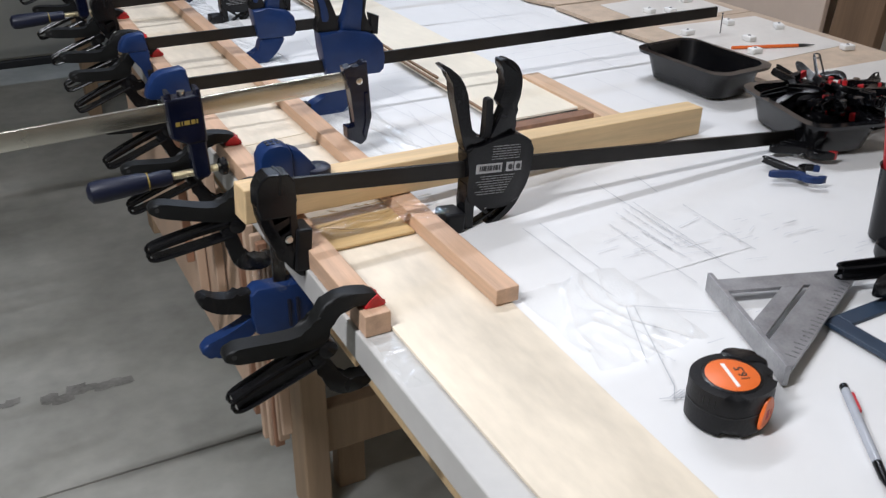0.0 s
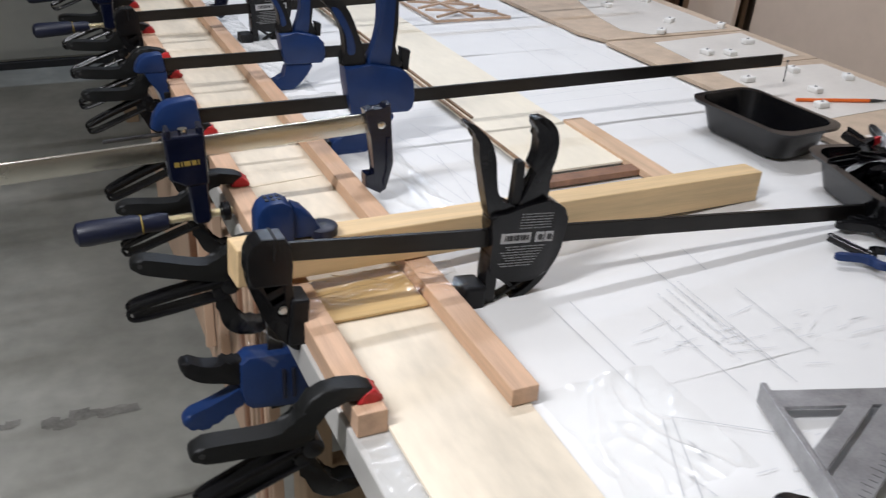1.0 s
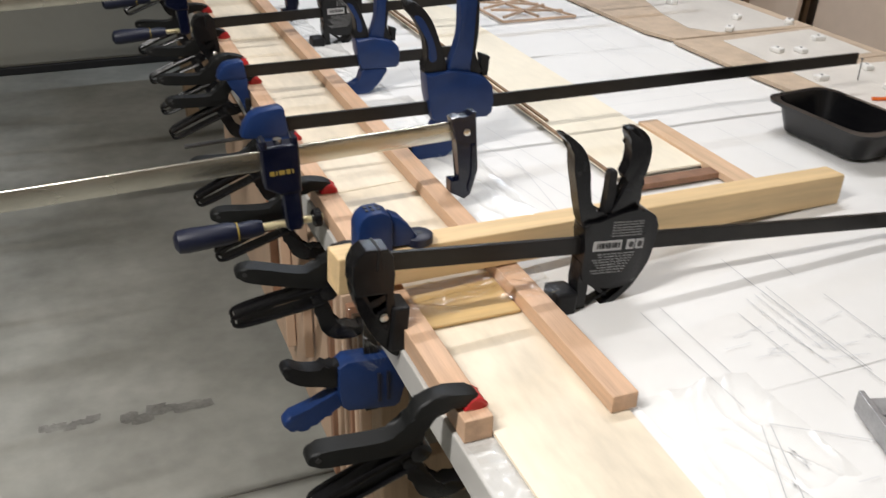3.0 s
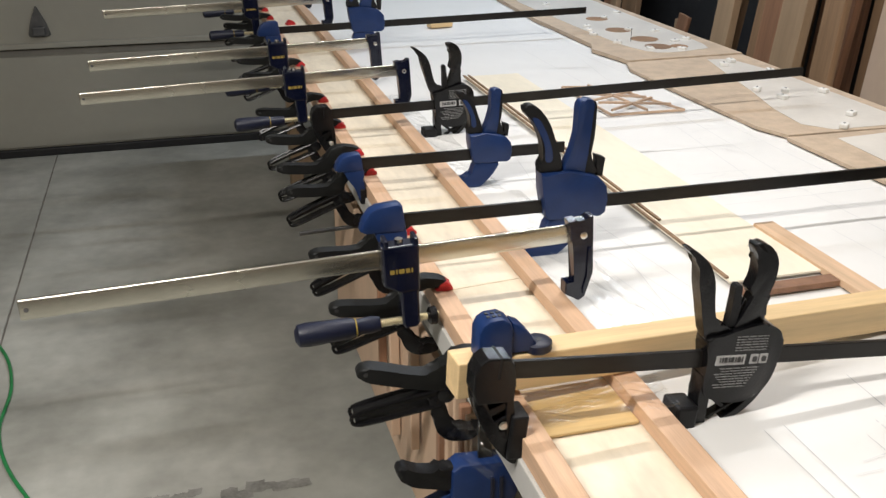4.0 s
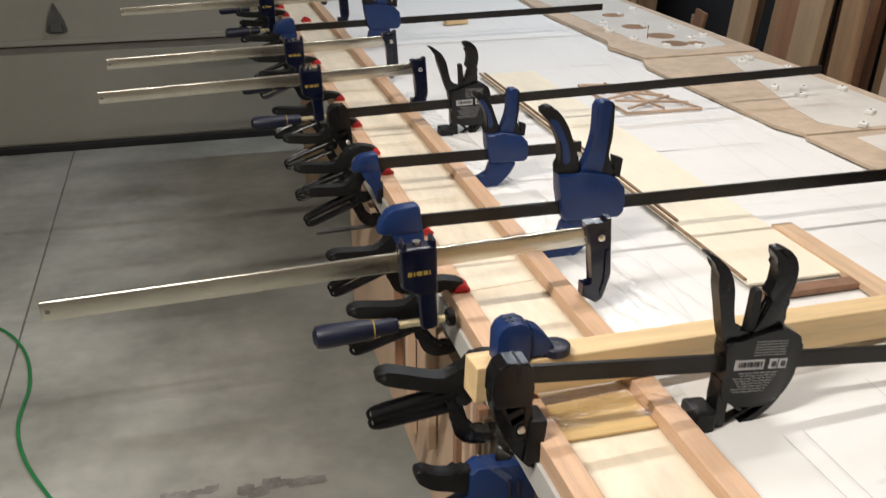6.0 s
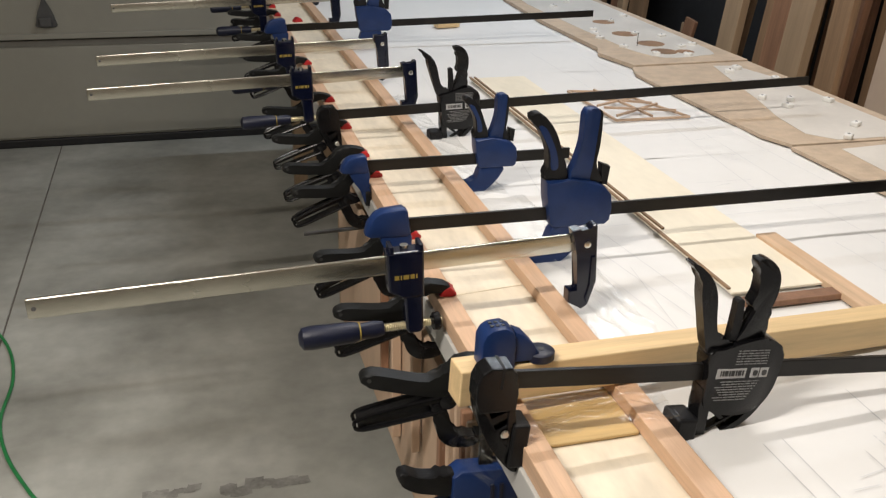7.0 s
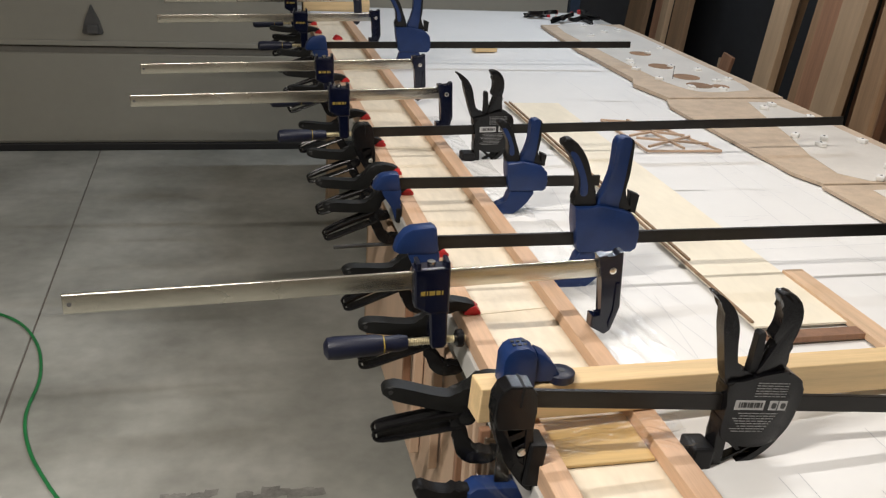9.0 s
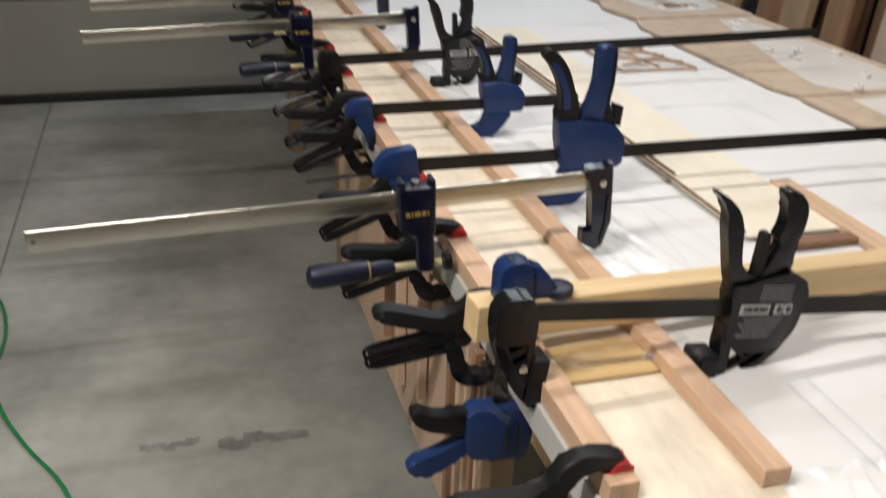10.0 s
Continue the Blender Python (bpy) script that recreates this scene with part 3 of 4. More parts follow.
# ---- clamps ----
def quick_clamp(m, body_mat, right, left=-0.03, size=1.0, label="", handle_mat=None, plates=False, slide=0.0):
    """A one-handed bar clamp. Local origin: on the bar's axis above the left pad's face; the right pad's face is 0.19 m along x."""
    c = thing("bar_clamp", label, "clamp", m, group="bar clamps on the spar")
    handle_mat = handle_mat or body_mat
    part("bar", box(left, right, -0.0032, 0.0032, -0.0112, 0.0112, 0.0008), BAR_BLACK, c, "flat blackened steel bar")
    s, W, D = size, 0.19, 0.115
    # fixed head at the left end
    if plates:
        k = size
        cap = [(x * k, z * k) for x, z in ((-0.080, -0.010), (-0.075, 0.008), (-0.064, 0.023), (-0.052, 0.029), (-0.018, 0.032), (-0.011, 0.027), (-0.006, -0.010), (-0.012, -0.016), (-0.072, -0.015))]
        part("head", prism(cap, -0.014, 0.014, 0.005), body_mat, c, smooth=True)
        low = rounded([(x * k, z * k) for x, z in ((-0.054, -0.012), (-0.006, -0.012), (-0.008, -0.05), (-0.003, -0.062), (-0.003, -0.10), (-0.016, -0.10), (-0.028, -0.066), (-0.048, -0.036))], 4)
        part("jaw", prism(low, -0.011, 0.011, 0.003), body_mat, c, smooth=True)
        part("pad", box(-0.012, 0.0, -0.013, 0.013, (-D + 0.006) * k, -0.066 * k, 0.003), BLACK_SOFT, c)
    else:
        part("head", prism([(-0.060, -0.020), (-0.061, 0.002), (-0.056, 0.015), (-0.047, 0.022), (-0.022, 0.022), (-0.014, 0.012), (-0.011, -0.012), (-0.010, -0.034), (-0.054, -0.036)], -0.0145, 0.0145, 0.0022), BLACK, c)
        part("cap_groove", box(-0.034, -0.031, -0.0149, 0.0149, -0.004, 0.0224), BLACK_SOFT, c)
        part("outer_flange", prism(rounded([(-0.058, -0.026), (-0.045, -0.030), (-0.030, -0.060), (-0.012, -0.086), (0.003, -0.098), (0.004, -0.120), (-0.013, -0.108), (-0.034, -0.082), (-0.050, -0.052)], 4), -0.0125, 0.0125, 0.002), BLACK, c, smooth=True)
        part("inner_flange", prism([(-0.020, -0.030), (-0.010, -0.030), (-0.005, -0.060), (0.004, -0.112), (-0.008, -0.112), (-0.015, -0.066)], -0.0125, 0.0125, 0.002), BLACK, c)
        for rib in ([(-0.048, -0.050), (-0.016, -0.034), (-0.016, -0.044), (-0.045, -0.060)], [(-0.040, -0.068), (-0.012, -0.052), (-0.012, -0.062), (-0.036, -0.078)], [(-0.030, -0.080), (-0.010, -0.070), (-0.008, -0.098), (-0.016, -0.102)]):
            part("rib", prism(rib, -0.011, 0.011, 0.001), BLACK, c)
        part("web", prism([(-0.052, -0.034), (-0.014, -0.034), (0.0, -0.108), (-0.030, -0.078)], -0.003, 0.003), BLACK, c)
        part("pad", box(-0.010, 0.0105, -0.018, 0.018, -0.110, -0.052, 0.003), BLACK_SOFT, c)
        part("rivet", lathe([(0.0058, -0.0005), (0.0058, 0.0), (0.004, 0.0012)], 12, m=pose(-0.018, -0.0130, -0.0655, 90, 0, 0)), CHROME, c)
    # sliding body with trigger and handle
    if plates:
        b = W + 0.039 * s + slide

        def fit(points):
            return [(b + (x - b) * s, z * s) for x, z in points]
        body = fit([(b - 0.008, 0.062), (b - 0.004, 0.030), (b + 0.003, -0.014), (b + 0.009, -0.021), (b + 0.103, -0.023), (b + 0.112, -0.016), (b + 0.115, 0.004), (b + 0.112, 0.030), (b + 0.097, 0.047), (b + 0.080, 0.055), (b + 0.040, 0.062)])
        part("body", prism(body, -0.017, 0.017, 0.005), body_mat, c, smooth=True)
        jaw = rounded(fit([(b + 0.014, -0.020), (b + 0.004, -0.042), (b - 0.004, -0.058), (b - 0.026, -0.062), (b - 0.030, -0.088), (b + 0.002, -0.098), (b + 0.040, -0.078), (b + 0.080 , -0.030), (b + 0.05, -0.020)]), 4)
        part("jaw", prism(jaw, -0.012, 0.012, 0.003), body_mat, c, smooth=True)
        part("pad", box(W + slide, W + slide + 0.010, -0.012, 0.012, -0.090 * s, -0.062 * s, 0.002), BLACK_SOFT, c)
        trig = rounded(fit([(b - 0.009, 0.062), (b - 0.005, 0.078), (b - 0.008, 0.115), (b - 0.024, 0.148), (b - 0.040, 0.166), (b - 0.039, 0.174), (b - 0.031, 0.178), (b - 0.016, 0.171), (b + 0.003, 0.147), (b + 0.016, 0.115), (b + 0.031, 0.062)]), 4)
        trig_ob = part("trigger", prism(trig, -0.0105, 0.0105, 0.004), BLACK_SOFT, c, "black rubber trigger", smooth=True)
        inlay = rounded(fit([(b + 0.000, 0.082), (b - 0.004, 0.112), (b - 0.020, 0.142), (b - 0.026, 0.156), (b - 0.012, 0.150), (b + 0.006, 0.114), (b + 0.012, 0.084)]), 4)
        part("inlay", prism(inlay, -0.0116, -0.0098, 0.0005), handle_mat, trig_ob, smooth=True)
        hand = rounded(fit([(b + 0.034, 0.060), (b + 0.044, 0.092), (b + 0.052, 0.126), (b + 0.053, 0.170), (b + 0.058, 0.179), (b + 0.074, 0.179), (b + 0.080, 0.172), (b + 0.080, 0.130), (b + 0.074, 0.084), (b + 0.076, 0.056)]), 4)
        hand_ob = part("handle", prism(hand, -0.010, 0.010, 0.004), handle_mat, c, smooth=True)
        grip = rounded(fit([(b + 0.072, 0.054), (b + 0.075, 0.090), (b + 0.080, 0.165), (b + 0.084, 0.170), (b + 0.084, 0.120), (b + 0.080, 0.080), (b + 0.094, 0.056)]), 4)
        part("grip", prism(grip, -0.0106, 0.0106, 0.002), BLACK_SOFT, hand_ob, "black rubber grip back", smooth=True)
        part("release_lever", prism(fit([(b + 0.090, 0.085), (b + 0.108, 0.078), (b + 0.105, 0.046), (b + 0.094, 0.048)]), -0.008, 0.008, 0.002), BLACK_SOFT, c)
    else:
        b = W + 0.027 + slide
        d, k = slide, 0.981 * size

        def at(points):
            return [(0.204 + (x - 0.204) * k + d, z * k) for x, z in points]
        body = rounded(at([(0.224, 0.031), (0.229, 0.001), (0.231, -0.036), (0.238, -0.047), (0.262, -0.056), (0.290, -0.057), (0.311, -0.049), (0.325, -0.026), (0.3295, 0.002), (0.3295, 0.028), (0.322, 0.040), (0.308, 0.048), (0.296, 0.050), (0.268, 0.044), (0.244, 0.036)]), 4)
        body_ob = part("body", prism(body, -0.014, 0.014, 0.003), BLACK, c, smooth=True)
        part("jaw", prism(at([(0.229, -0.020), (0.244, -0.030), (0.2425, -0.050), (0.2475, -0.094), (0.240, -0.101), (0.234, -0.099), (0.229, -0.045)]), -0.012, 0.012, 0.002), BLACK, c, smooth=True)
        part("jaw_bow", prism(rounded(at([(0.238, -0.097), (0.258, -0.087), (0.277, -0.0785), (0.296, -0.063), (0.310, -0.046), (0.322, -0.036), (0.316, -0.053), (0.3015, -0.0705), (0.279, -0.0870), (0.258, -0.096), (0.242, -0.1015)]), 4), -0.010, 0.010, 0.002), BLACK, c, smooth=True)
        part("rib", prism(at([(0.240, -0.047), (0.279, -0.077), (0.283, -0.073), (0.247, -0.045)]), -0.005, 0.005, 0.001), BLACK, c)
        part("rib", prism(at([(0.243, -0.092), (0.290, -0.062), (0.294, -0.056), (0.245, -0.084)]), -0.006, 0.006, 0.001), BLACK, c)
        part("pad", box(0.200 + d, 0.230 + d, -0.019, 0.019, -0.098 * k, -0.058 * k, 0.004), BLACK_SOFT, c)
        trig = rounded(at([(0.226, 0.026), (0.213, 0.054), (0.206, 0.076), (0.197, 0.104), (0.191, 0.129), (0.178, 0.142), (0.174, 0.147), (0.180, 0.147), (0.191, 0.141), (0.207, 0.127), (0.218, 0.106), (0.2245, 0.077), (0.232, 0.055), (0.244, 0.046), (0.256, 0.044), (0.250, 0.034)]), 4)
        part("trigger", prism(trig, -0.009, 0.009, 0.002), BLACK, c, smooth=True)
        hand = rounded(at([(0.261, 0.042), (0.267, 0.060), (0.275, 0.083), (0.2755, 0.088), (0.269, 0.091), (0.2685, 0.096), (0.272, 0.110), (0.270, 0.132), (0.262, 0.147), (0.263, 0.151), (0.272, 0.153), (0.288, 0.146), (0.299, 0.127), (0.300, 0.103), (0.296, 0.082), (0.298, 0.044)]), 4)
        part("handle", prism(hand, -0.0085, 0.0085, 0.003), BLACK, c, smooth=True)
        part("release_lever", prism(at([(0.251, 0.044), (0.2525, 0.060), (0.2495, 0.096), (0.2525, 0.099), (0.258, 0.099), (0.260, 0.096), (0.263, 0.066), (0.262, 0.044)]), -0.006, 0.006, 0.001), BLACK_SOFT, c)
        part("spring_wire", tube([(x, 0, z) for x, z in at([(0.264, 0.058), (0.269, 0.068), (0.273, 0.080)])], 0.0014, 6), CHROME, c)
        # printed label: bars for lines that cannot be read
        for x0, x1, z in ((0.022, 0.062, 0.010), (0.069, 0.080, 0.010), (0.082, 0.093, 0.010)):
            part("label_box", box(b + x0, b + x1, -0.0147, -0.0135, z - 0.013, z), LABEL_GREY, body_ob, "pale printed label box")
        bars = bmesh.new()
        for k in range(11):
            box(b + 0.0270 + 0.0030 * k, b + 0.0284 + 0.0030 * k + 0.0006 * (k % 3), -0.0152, -0.0145, 0.0005, 0.0075, bm=bars)
        tagged(part("label_bars", bars, LABEL_DARK, body_ob), kind="stuff")
        for x0 in (0.0725, 0.0851):
            part("label_mark", prism(rounded([(b + x0, 0.0003), (b + x0 + 0.0054, 0.0003), (b + x0 + 0.0054, 0.0065), (b + x0, 0.0065)], 3), -0.0152, -0.0145), LABEL_DARK, body_ob)
        txt = bmesh.new()
        words = random.Random(4)
        for k in range(14):
            z = 0.0155 + 0.0036 * k if k < 6 else -0.0085 - 0.0036 * (k - 6)
            x, end = (0.045, 0.088) if k < 6 else (0.024 + 0.003 * (k % 4), 0.084 - 0.002 * (k - 6))
            while x < end:
                w = min(words.uniform(0.003, 0.010), end - x)
                box(b + x, b + x + w, -0.0147, -0.0135, z, z + 0.0010, bm=txt)
                x += w + 0.0015
        tagged(part("label_text", txt, LABEL_FAINT, body_ob), kind="stuff")
    return c


PADX = 0.329
quick_clamp(pose(PADX + 0.004, 1.001, 1.0085, 0, 5.7, 0.3), BLACK, 1.25, label="black quick-release bar clamp across the spar")
quick_clamp(pose(PADX + 0.008, 2.225, 0.972, 0, -0.8, 1.5), BLACK, 1.255, size=0.96, slide=0.004, label="black quick-release bar clamp across the spar")
quick_clamp(pose(PADX, 1.516, 0.988, 0, 0.1, 0), BLUE, 1.139, plates=True, label="blue quick-release bar clamp with black trigger across the spar")
quick_clamp(pose(PADX, 1.870, 0.968, 0, 0, 0), BLUE, 0.42, plates=True, size=0.74, slide=-0.003, label="small blue quick-release bar clamp across the spar")
quick_clamp(pose(PADX + 0.007, 3.26, 0.974, 0, -1.0, 0.6), BLUE, 1.082, plates=True, label="blue quick-release bar clamp with black trigger across the spar")


def letters(text, size, m, material, parent, name, depth=0.0004):
    """Raised letters of the built-in font as a plain mesh."""
    cu = bpy.data.curves.new(name, "FONT")
    cu.body, cu.size, cu.extrude, cu.align_x, cu.align_y = text, size, depth, "CENTER", "CENTER"
    tmp = bpy.data.objects.new("tmp", cu)
    scene.collection.objects.link(tmp)
    dg = bpy.context.evaluated_depsgraph_get()
    me = bpy.data.meshes.new_from_object(tmp.evaluated_get(dg))
    bpy.data.objects.remove(tmp)
    me.materials.clear()
    me.materials.append(material)
    ob = new(name, me)
    ob.parent, ob.matrix_basis = parent, m
    return ob


def f_clamp(m, label):
    """A steel F-clamp. Local origin: on the bar's axis above the right pad; the bar runs to the left, the sliding arm carries the screw."""
    c = thing("f_clamp", label, "clamp", m, group="F-clamps on the spar")
    part("bar", box(-0.745, 0.03, -0.003, 0.003, -0.0165, 0.0125, 0.0026, segments=3), STEEL, c, "flat zinc-plated steel bar", smooth=True)
    part("hole", lathe([(0.003, 0), (0.003, 0.0004)], 10, m=pose(-0.736, -0.0032, -0.002, 90, 0, 0)), HINGE, c)
    head = [(-0.004, 0.020), (0.008, 0.022), (0.012, 0.017), (0.024, 0.018), (0.028, 0.025), (0.035, 0.025), (0.038, -0.066), (0.026, -0.104), (0.016, -0.110), (-0.006, -0.096), (-0.006, -0.076), (0.010, -0.080), (0.004, -0.02)]
    head_ob = part("head", prism(head, -0.010, 0.010, 0.002), NAVY, c, "dark navy cast head")
    part("flange", prism([(0.027, -0.024), (0.033, -0.024), (0.033, -0.070), (0.022, -0.098), (0.020, -0.090), (0.027, -0.070)], -0.013, 0.013, 0.001), NAVY, head_ob)
    part("rivet", lathe([(0.0055, 0.0), (0.0055, 0.001), (0.003, 0.002)], 14, m=pose(0.020, -0.010, -0.004, 90, 0, 0)), CHROME, head_ob, "bright steel rivet")
    a = -0.279
    block = part("slide_block", prism([(a, 0.020), (a + 0.053, 0.020), (a + 0.053, -0.052), (a + 0.022, -0.052), (a + 0.002, -0.040)], -0.013, 0.013, 0.003), NAVY, c, "dark navy sliding block")
    part("arm", prism([(a + 0.024, -0.050), (a + 0.051, -0.050), (a + 0.051, -0.104), (a + 0.046, -0.110), (a + 0.030, -0.110), (a + 0.026, -0.104)], -0.0115, 0.0115, 0.003), NAVY, c)
    for x in (a + 0.004, a + 0.046):
        part("ear", box(x, x + 0.006, -0.013, 0.013, 0.018, 0.029, 0.001), NAVY, block)
    part("pin", lathe([(0.006, -0.004), (0.006, 0.004)], 12, m=pose(a + 0.027, 0, 0.022)), CHROME, block)
    logo = bmesh.new()
    for x0, x1 in ((0.010, 0.0165), (0.0185, 0.0205), (0.0225, 0.0305), (0.0325, 0.0385), (0.0405, 0.0425)):
        box(a + x0, a + x1, -0.0136, -0.0128, -0.0215, -0.0150, bm=logo)
    part("yellow_mark", logo, YELLOW, block, "small yellow printed mark")
    # screw, its thread, swivel pad and handle
    z = -0.101
    prof = []
    for k in range(34):
        prof += [(0.0048, -0.090 + k * 0.0027), (0.0066, -0.090 + k * 0.0027 + 0.00135)]
    screw_ob = part("screw", lathe(prof, 10, m=pose(a + 0.080, 0, z, 0, 90, 0)), SCREW, c, "bright threaded screw")
    part("swivel_pad", lathe([(0.006, 0.0), (0.013, 0.004), (0.014, 0.012), (0.012, 0.014)], 16, m=pose(a + 0.0635, 0, z, 0, 90, 0)), BLACK, screw_ob, smooth=True)
    part("ferrule", lathe([(0.010, 0.0), (0.0125, 0.012), (0.0115, 0.034), (0.013, 0.036)], 16, m=pose(a - 0.006, 0, z, 0, -90, 0)), NAVY_GRIP, c, smooth=True)
    part("ring", lathe([(0.0135, 0.0), (0.0135, 0.002)], 16, m=pose(a - 0.040, 0, z, 0, -90, 0)), YELLOW, c)
    part("handle", lathe([(0.013, 0.0), (0.0155, 0.01), (0.0165, 0.042), (0.0175, 0.068), (0.016, 0.080), (0.008, 0.085)], 10, m=pose(a - 0.042, 0, z, 0, -90, 0)), NAVY_GRIP, c, "navy ribbed handle", smooth=True)
    return c


for y, z, dy in ((1.311, 1.028, 0.0), (2.408, 1.023, 0.3), (2.748, 1.025, 0.2), (3.56, 1.023, 0.0), (4.04, 1.021, 0.0)):
    f_clamp(pose(0.518, y, z, 0, -1.8, dy), "steel F-clamp with navy arm and handle across the spar")


def spring_clamp(m, label, tip=RED_PAD, scale=1.0, grey=GREY_GRIP, opened=0.0, group="spring clamps along the table edge"):
    """A plastic spring clamp lying in x and z. Local origin: under the upper pad; jaws point to +x, handles to -x."""
    c = thing("spring_clamp", label, "clamp", m, group=group)
    c.scale = (scale, scale, scale)
    up = rounded([(0.004, 0.006), (0.002, 0.016), (-0.020, 0.022), (-0.044, 0.024), (-0.064, 0.012), (-0.074, -0.008), (-0.100, -0.014), (-0.150, -0.010), (-0.170, -0.012), (-0.172, -0.024), (-0.150, -0.030), (-0.098, -0.034), (-0.070, -0.034), (-0.058, -0.030), (-0.052, -0.006), (-0.040, 0.006), (-0.018, 0.006)], 3)
    upper = part("upper_arm", prism(up, -0.011, 0.011, 0.004), grey, c, smooth=True)
    lo = rounded([(-0.004, -0.098), (-0.004, -0.088), (-0.026, -0.090), (-0.044, -0.084), (-0.052, -0.062), (-0.062, -0.046), (-0.074, -0.044), (-0.078, -0.054), (-0.070, -0.068), (-0.062, -0.090), (-0.050, -0.104), (-0.030, -0.108)], 3)
    lower = part("lower_arm", prism(lo, -0.0105, 0.0105, 0.003), BLACK, c, smooth=True)
    a, b2 = Vector((-0.066, 0, -0.046)), Vector((-0.170, 0, -0.084 - opened))
    d = (b2 - a).normalized()
    n = Vector((-d.z, 0, d.x))
    loop = [a + n * 0.010, a + d * 0.05 + n * 0.010, b2 - d * 0.01 + n * 0.009, b2, b2 - d * 0.01 - n * 0.009, a + d * 0.05 - n * 0.012, a - n * 0.012]
    bm = bmesh.new()
    for side in (-0.0095, 0.0095):
        tube([(p.x, side, p.z) for p in loop], 0.0026, 6, bm)
    prism([(p.x, p.z) for p in (a - n * 0.004, a + d * 0.05 - n * 0.005, b2 - d * 0.006 - n * 0.003, b2 - d * 0.004 - n * 0.008, a + d * 0.05 - n * 0.012, a - n * 0.012)][::-1], -0.009, 0.009, 0.0, bm)
    prism([(p.x, p.z) for p in (a + n * 0.011, a + d * 0.05 + n * 0.0115, b2 - d * 0.006 + n * 0.009, b2 - d * 0.004 + n * 0.006, a + d * 0.05 + n * 0.008, a + n * 0.008)], -0.009, 0.009, 0.0, bm)
    part("lower_handle", bm, BLACK, c, "hollow black lower handle")
    part("pivot", lathe([(0.009, -0.012), (0.011, -0.011), (0.011, 0.011), (0.009, 0.012)], 14, m=pose(-0.058, 0, -0.040, 90, 0, 0)), BLACK, c, smooth=True)
    part("eyelet", lathe([(0.003, 0), (0.003, 0.0006)], 8, m=pose(-0.163, -0.0112, -0.018, 90, 0, 0)), LABEL_DARK, upper)
    part("upper_pad", prism(rounded([(-0.013, 0.0), (0.012, 0.0), (0.010, 0.006), (0.004, 0.014), (-0.004, 0.012)], 3), -0.012, 0.012, 0.002), tip, upper, "red swivel pad", smooth=True)
    part("lower_pad", prism([(-0.012, -0.0865), (0.010, -0.0865), (0.002, -0.096), (-0.004, -0.096)], -0.012, 0.012, 0.001), tip, lower, "red swivel pad")
    return c


RAIL_TOP = TABLE + 0.0285
proto = spring_clamp(pose(0.349, 0.832, RAIL_TOP, 0, 0, 0), "dark grey spring clamp with red pads gripping the table edge")
for k, (y, tilt) in enumerate(((1.378, 3), (1.60, 0), (1.92, -2), (2.05, 2), (2.262, 0), (2.505, 3), (2.93, -3), (3.13, 2), (3.45, 0), (3.735, 2), (3.92, -2))):
    copy_thing(proto, pose(0.349, y, RAIL_TOP, 0, 0, rnd.uniform(-5, 5)))
spring_clamp(pose(0.340, 1.110, RAIL_TOP + 0.020, 0, 10.5, -4), "dark grey spring clamp gripping the table edge beside the beam", tip=BLACK)


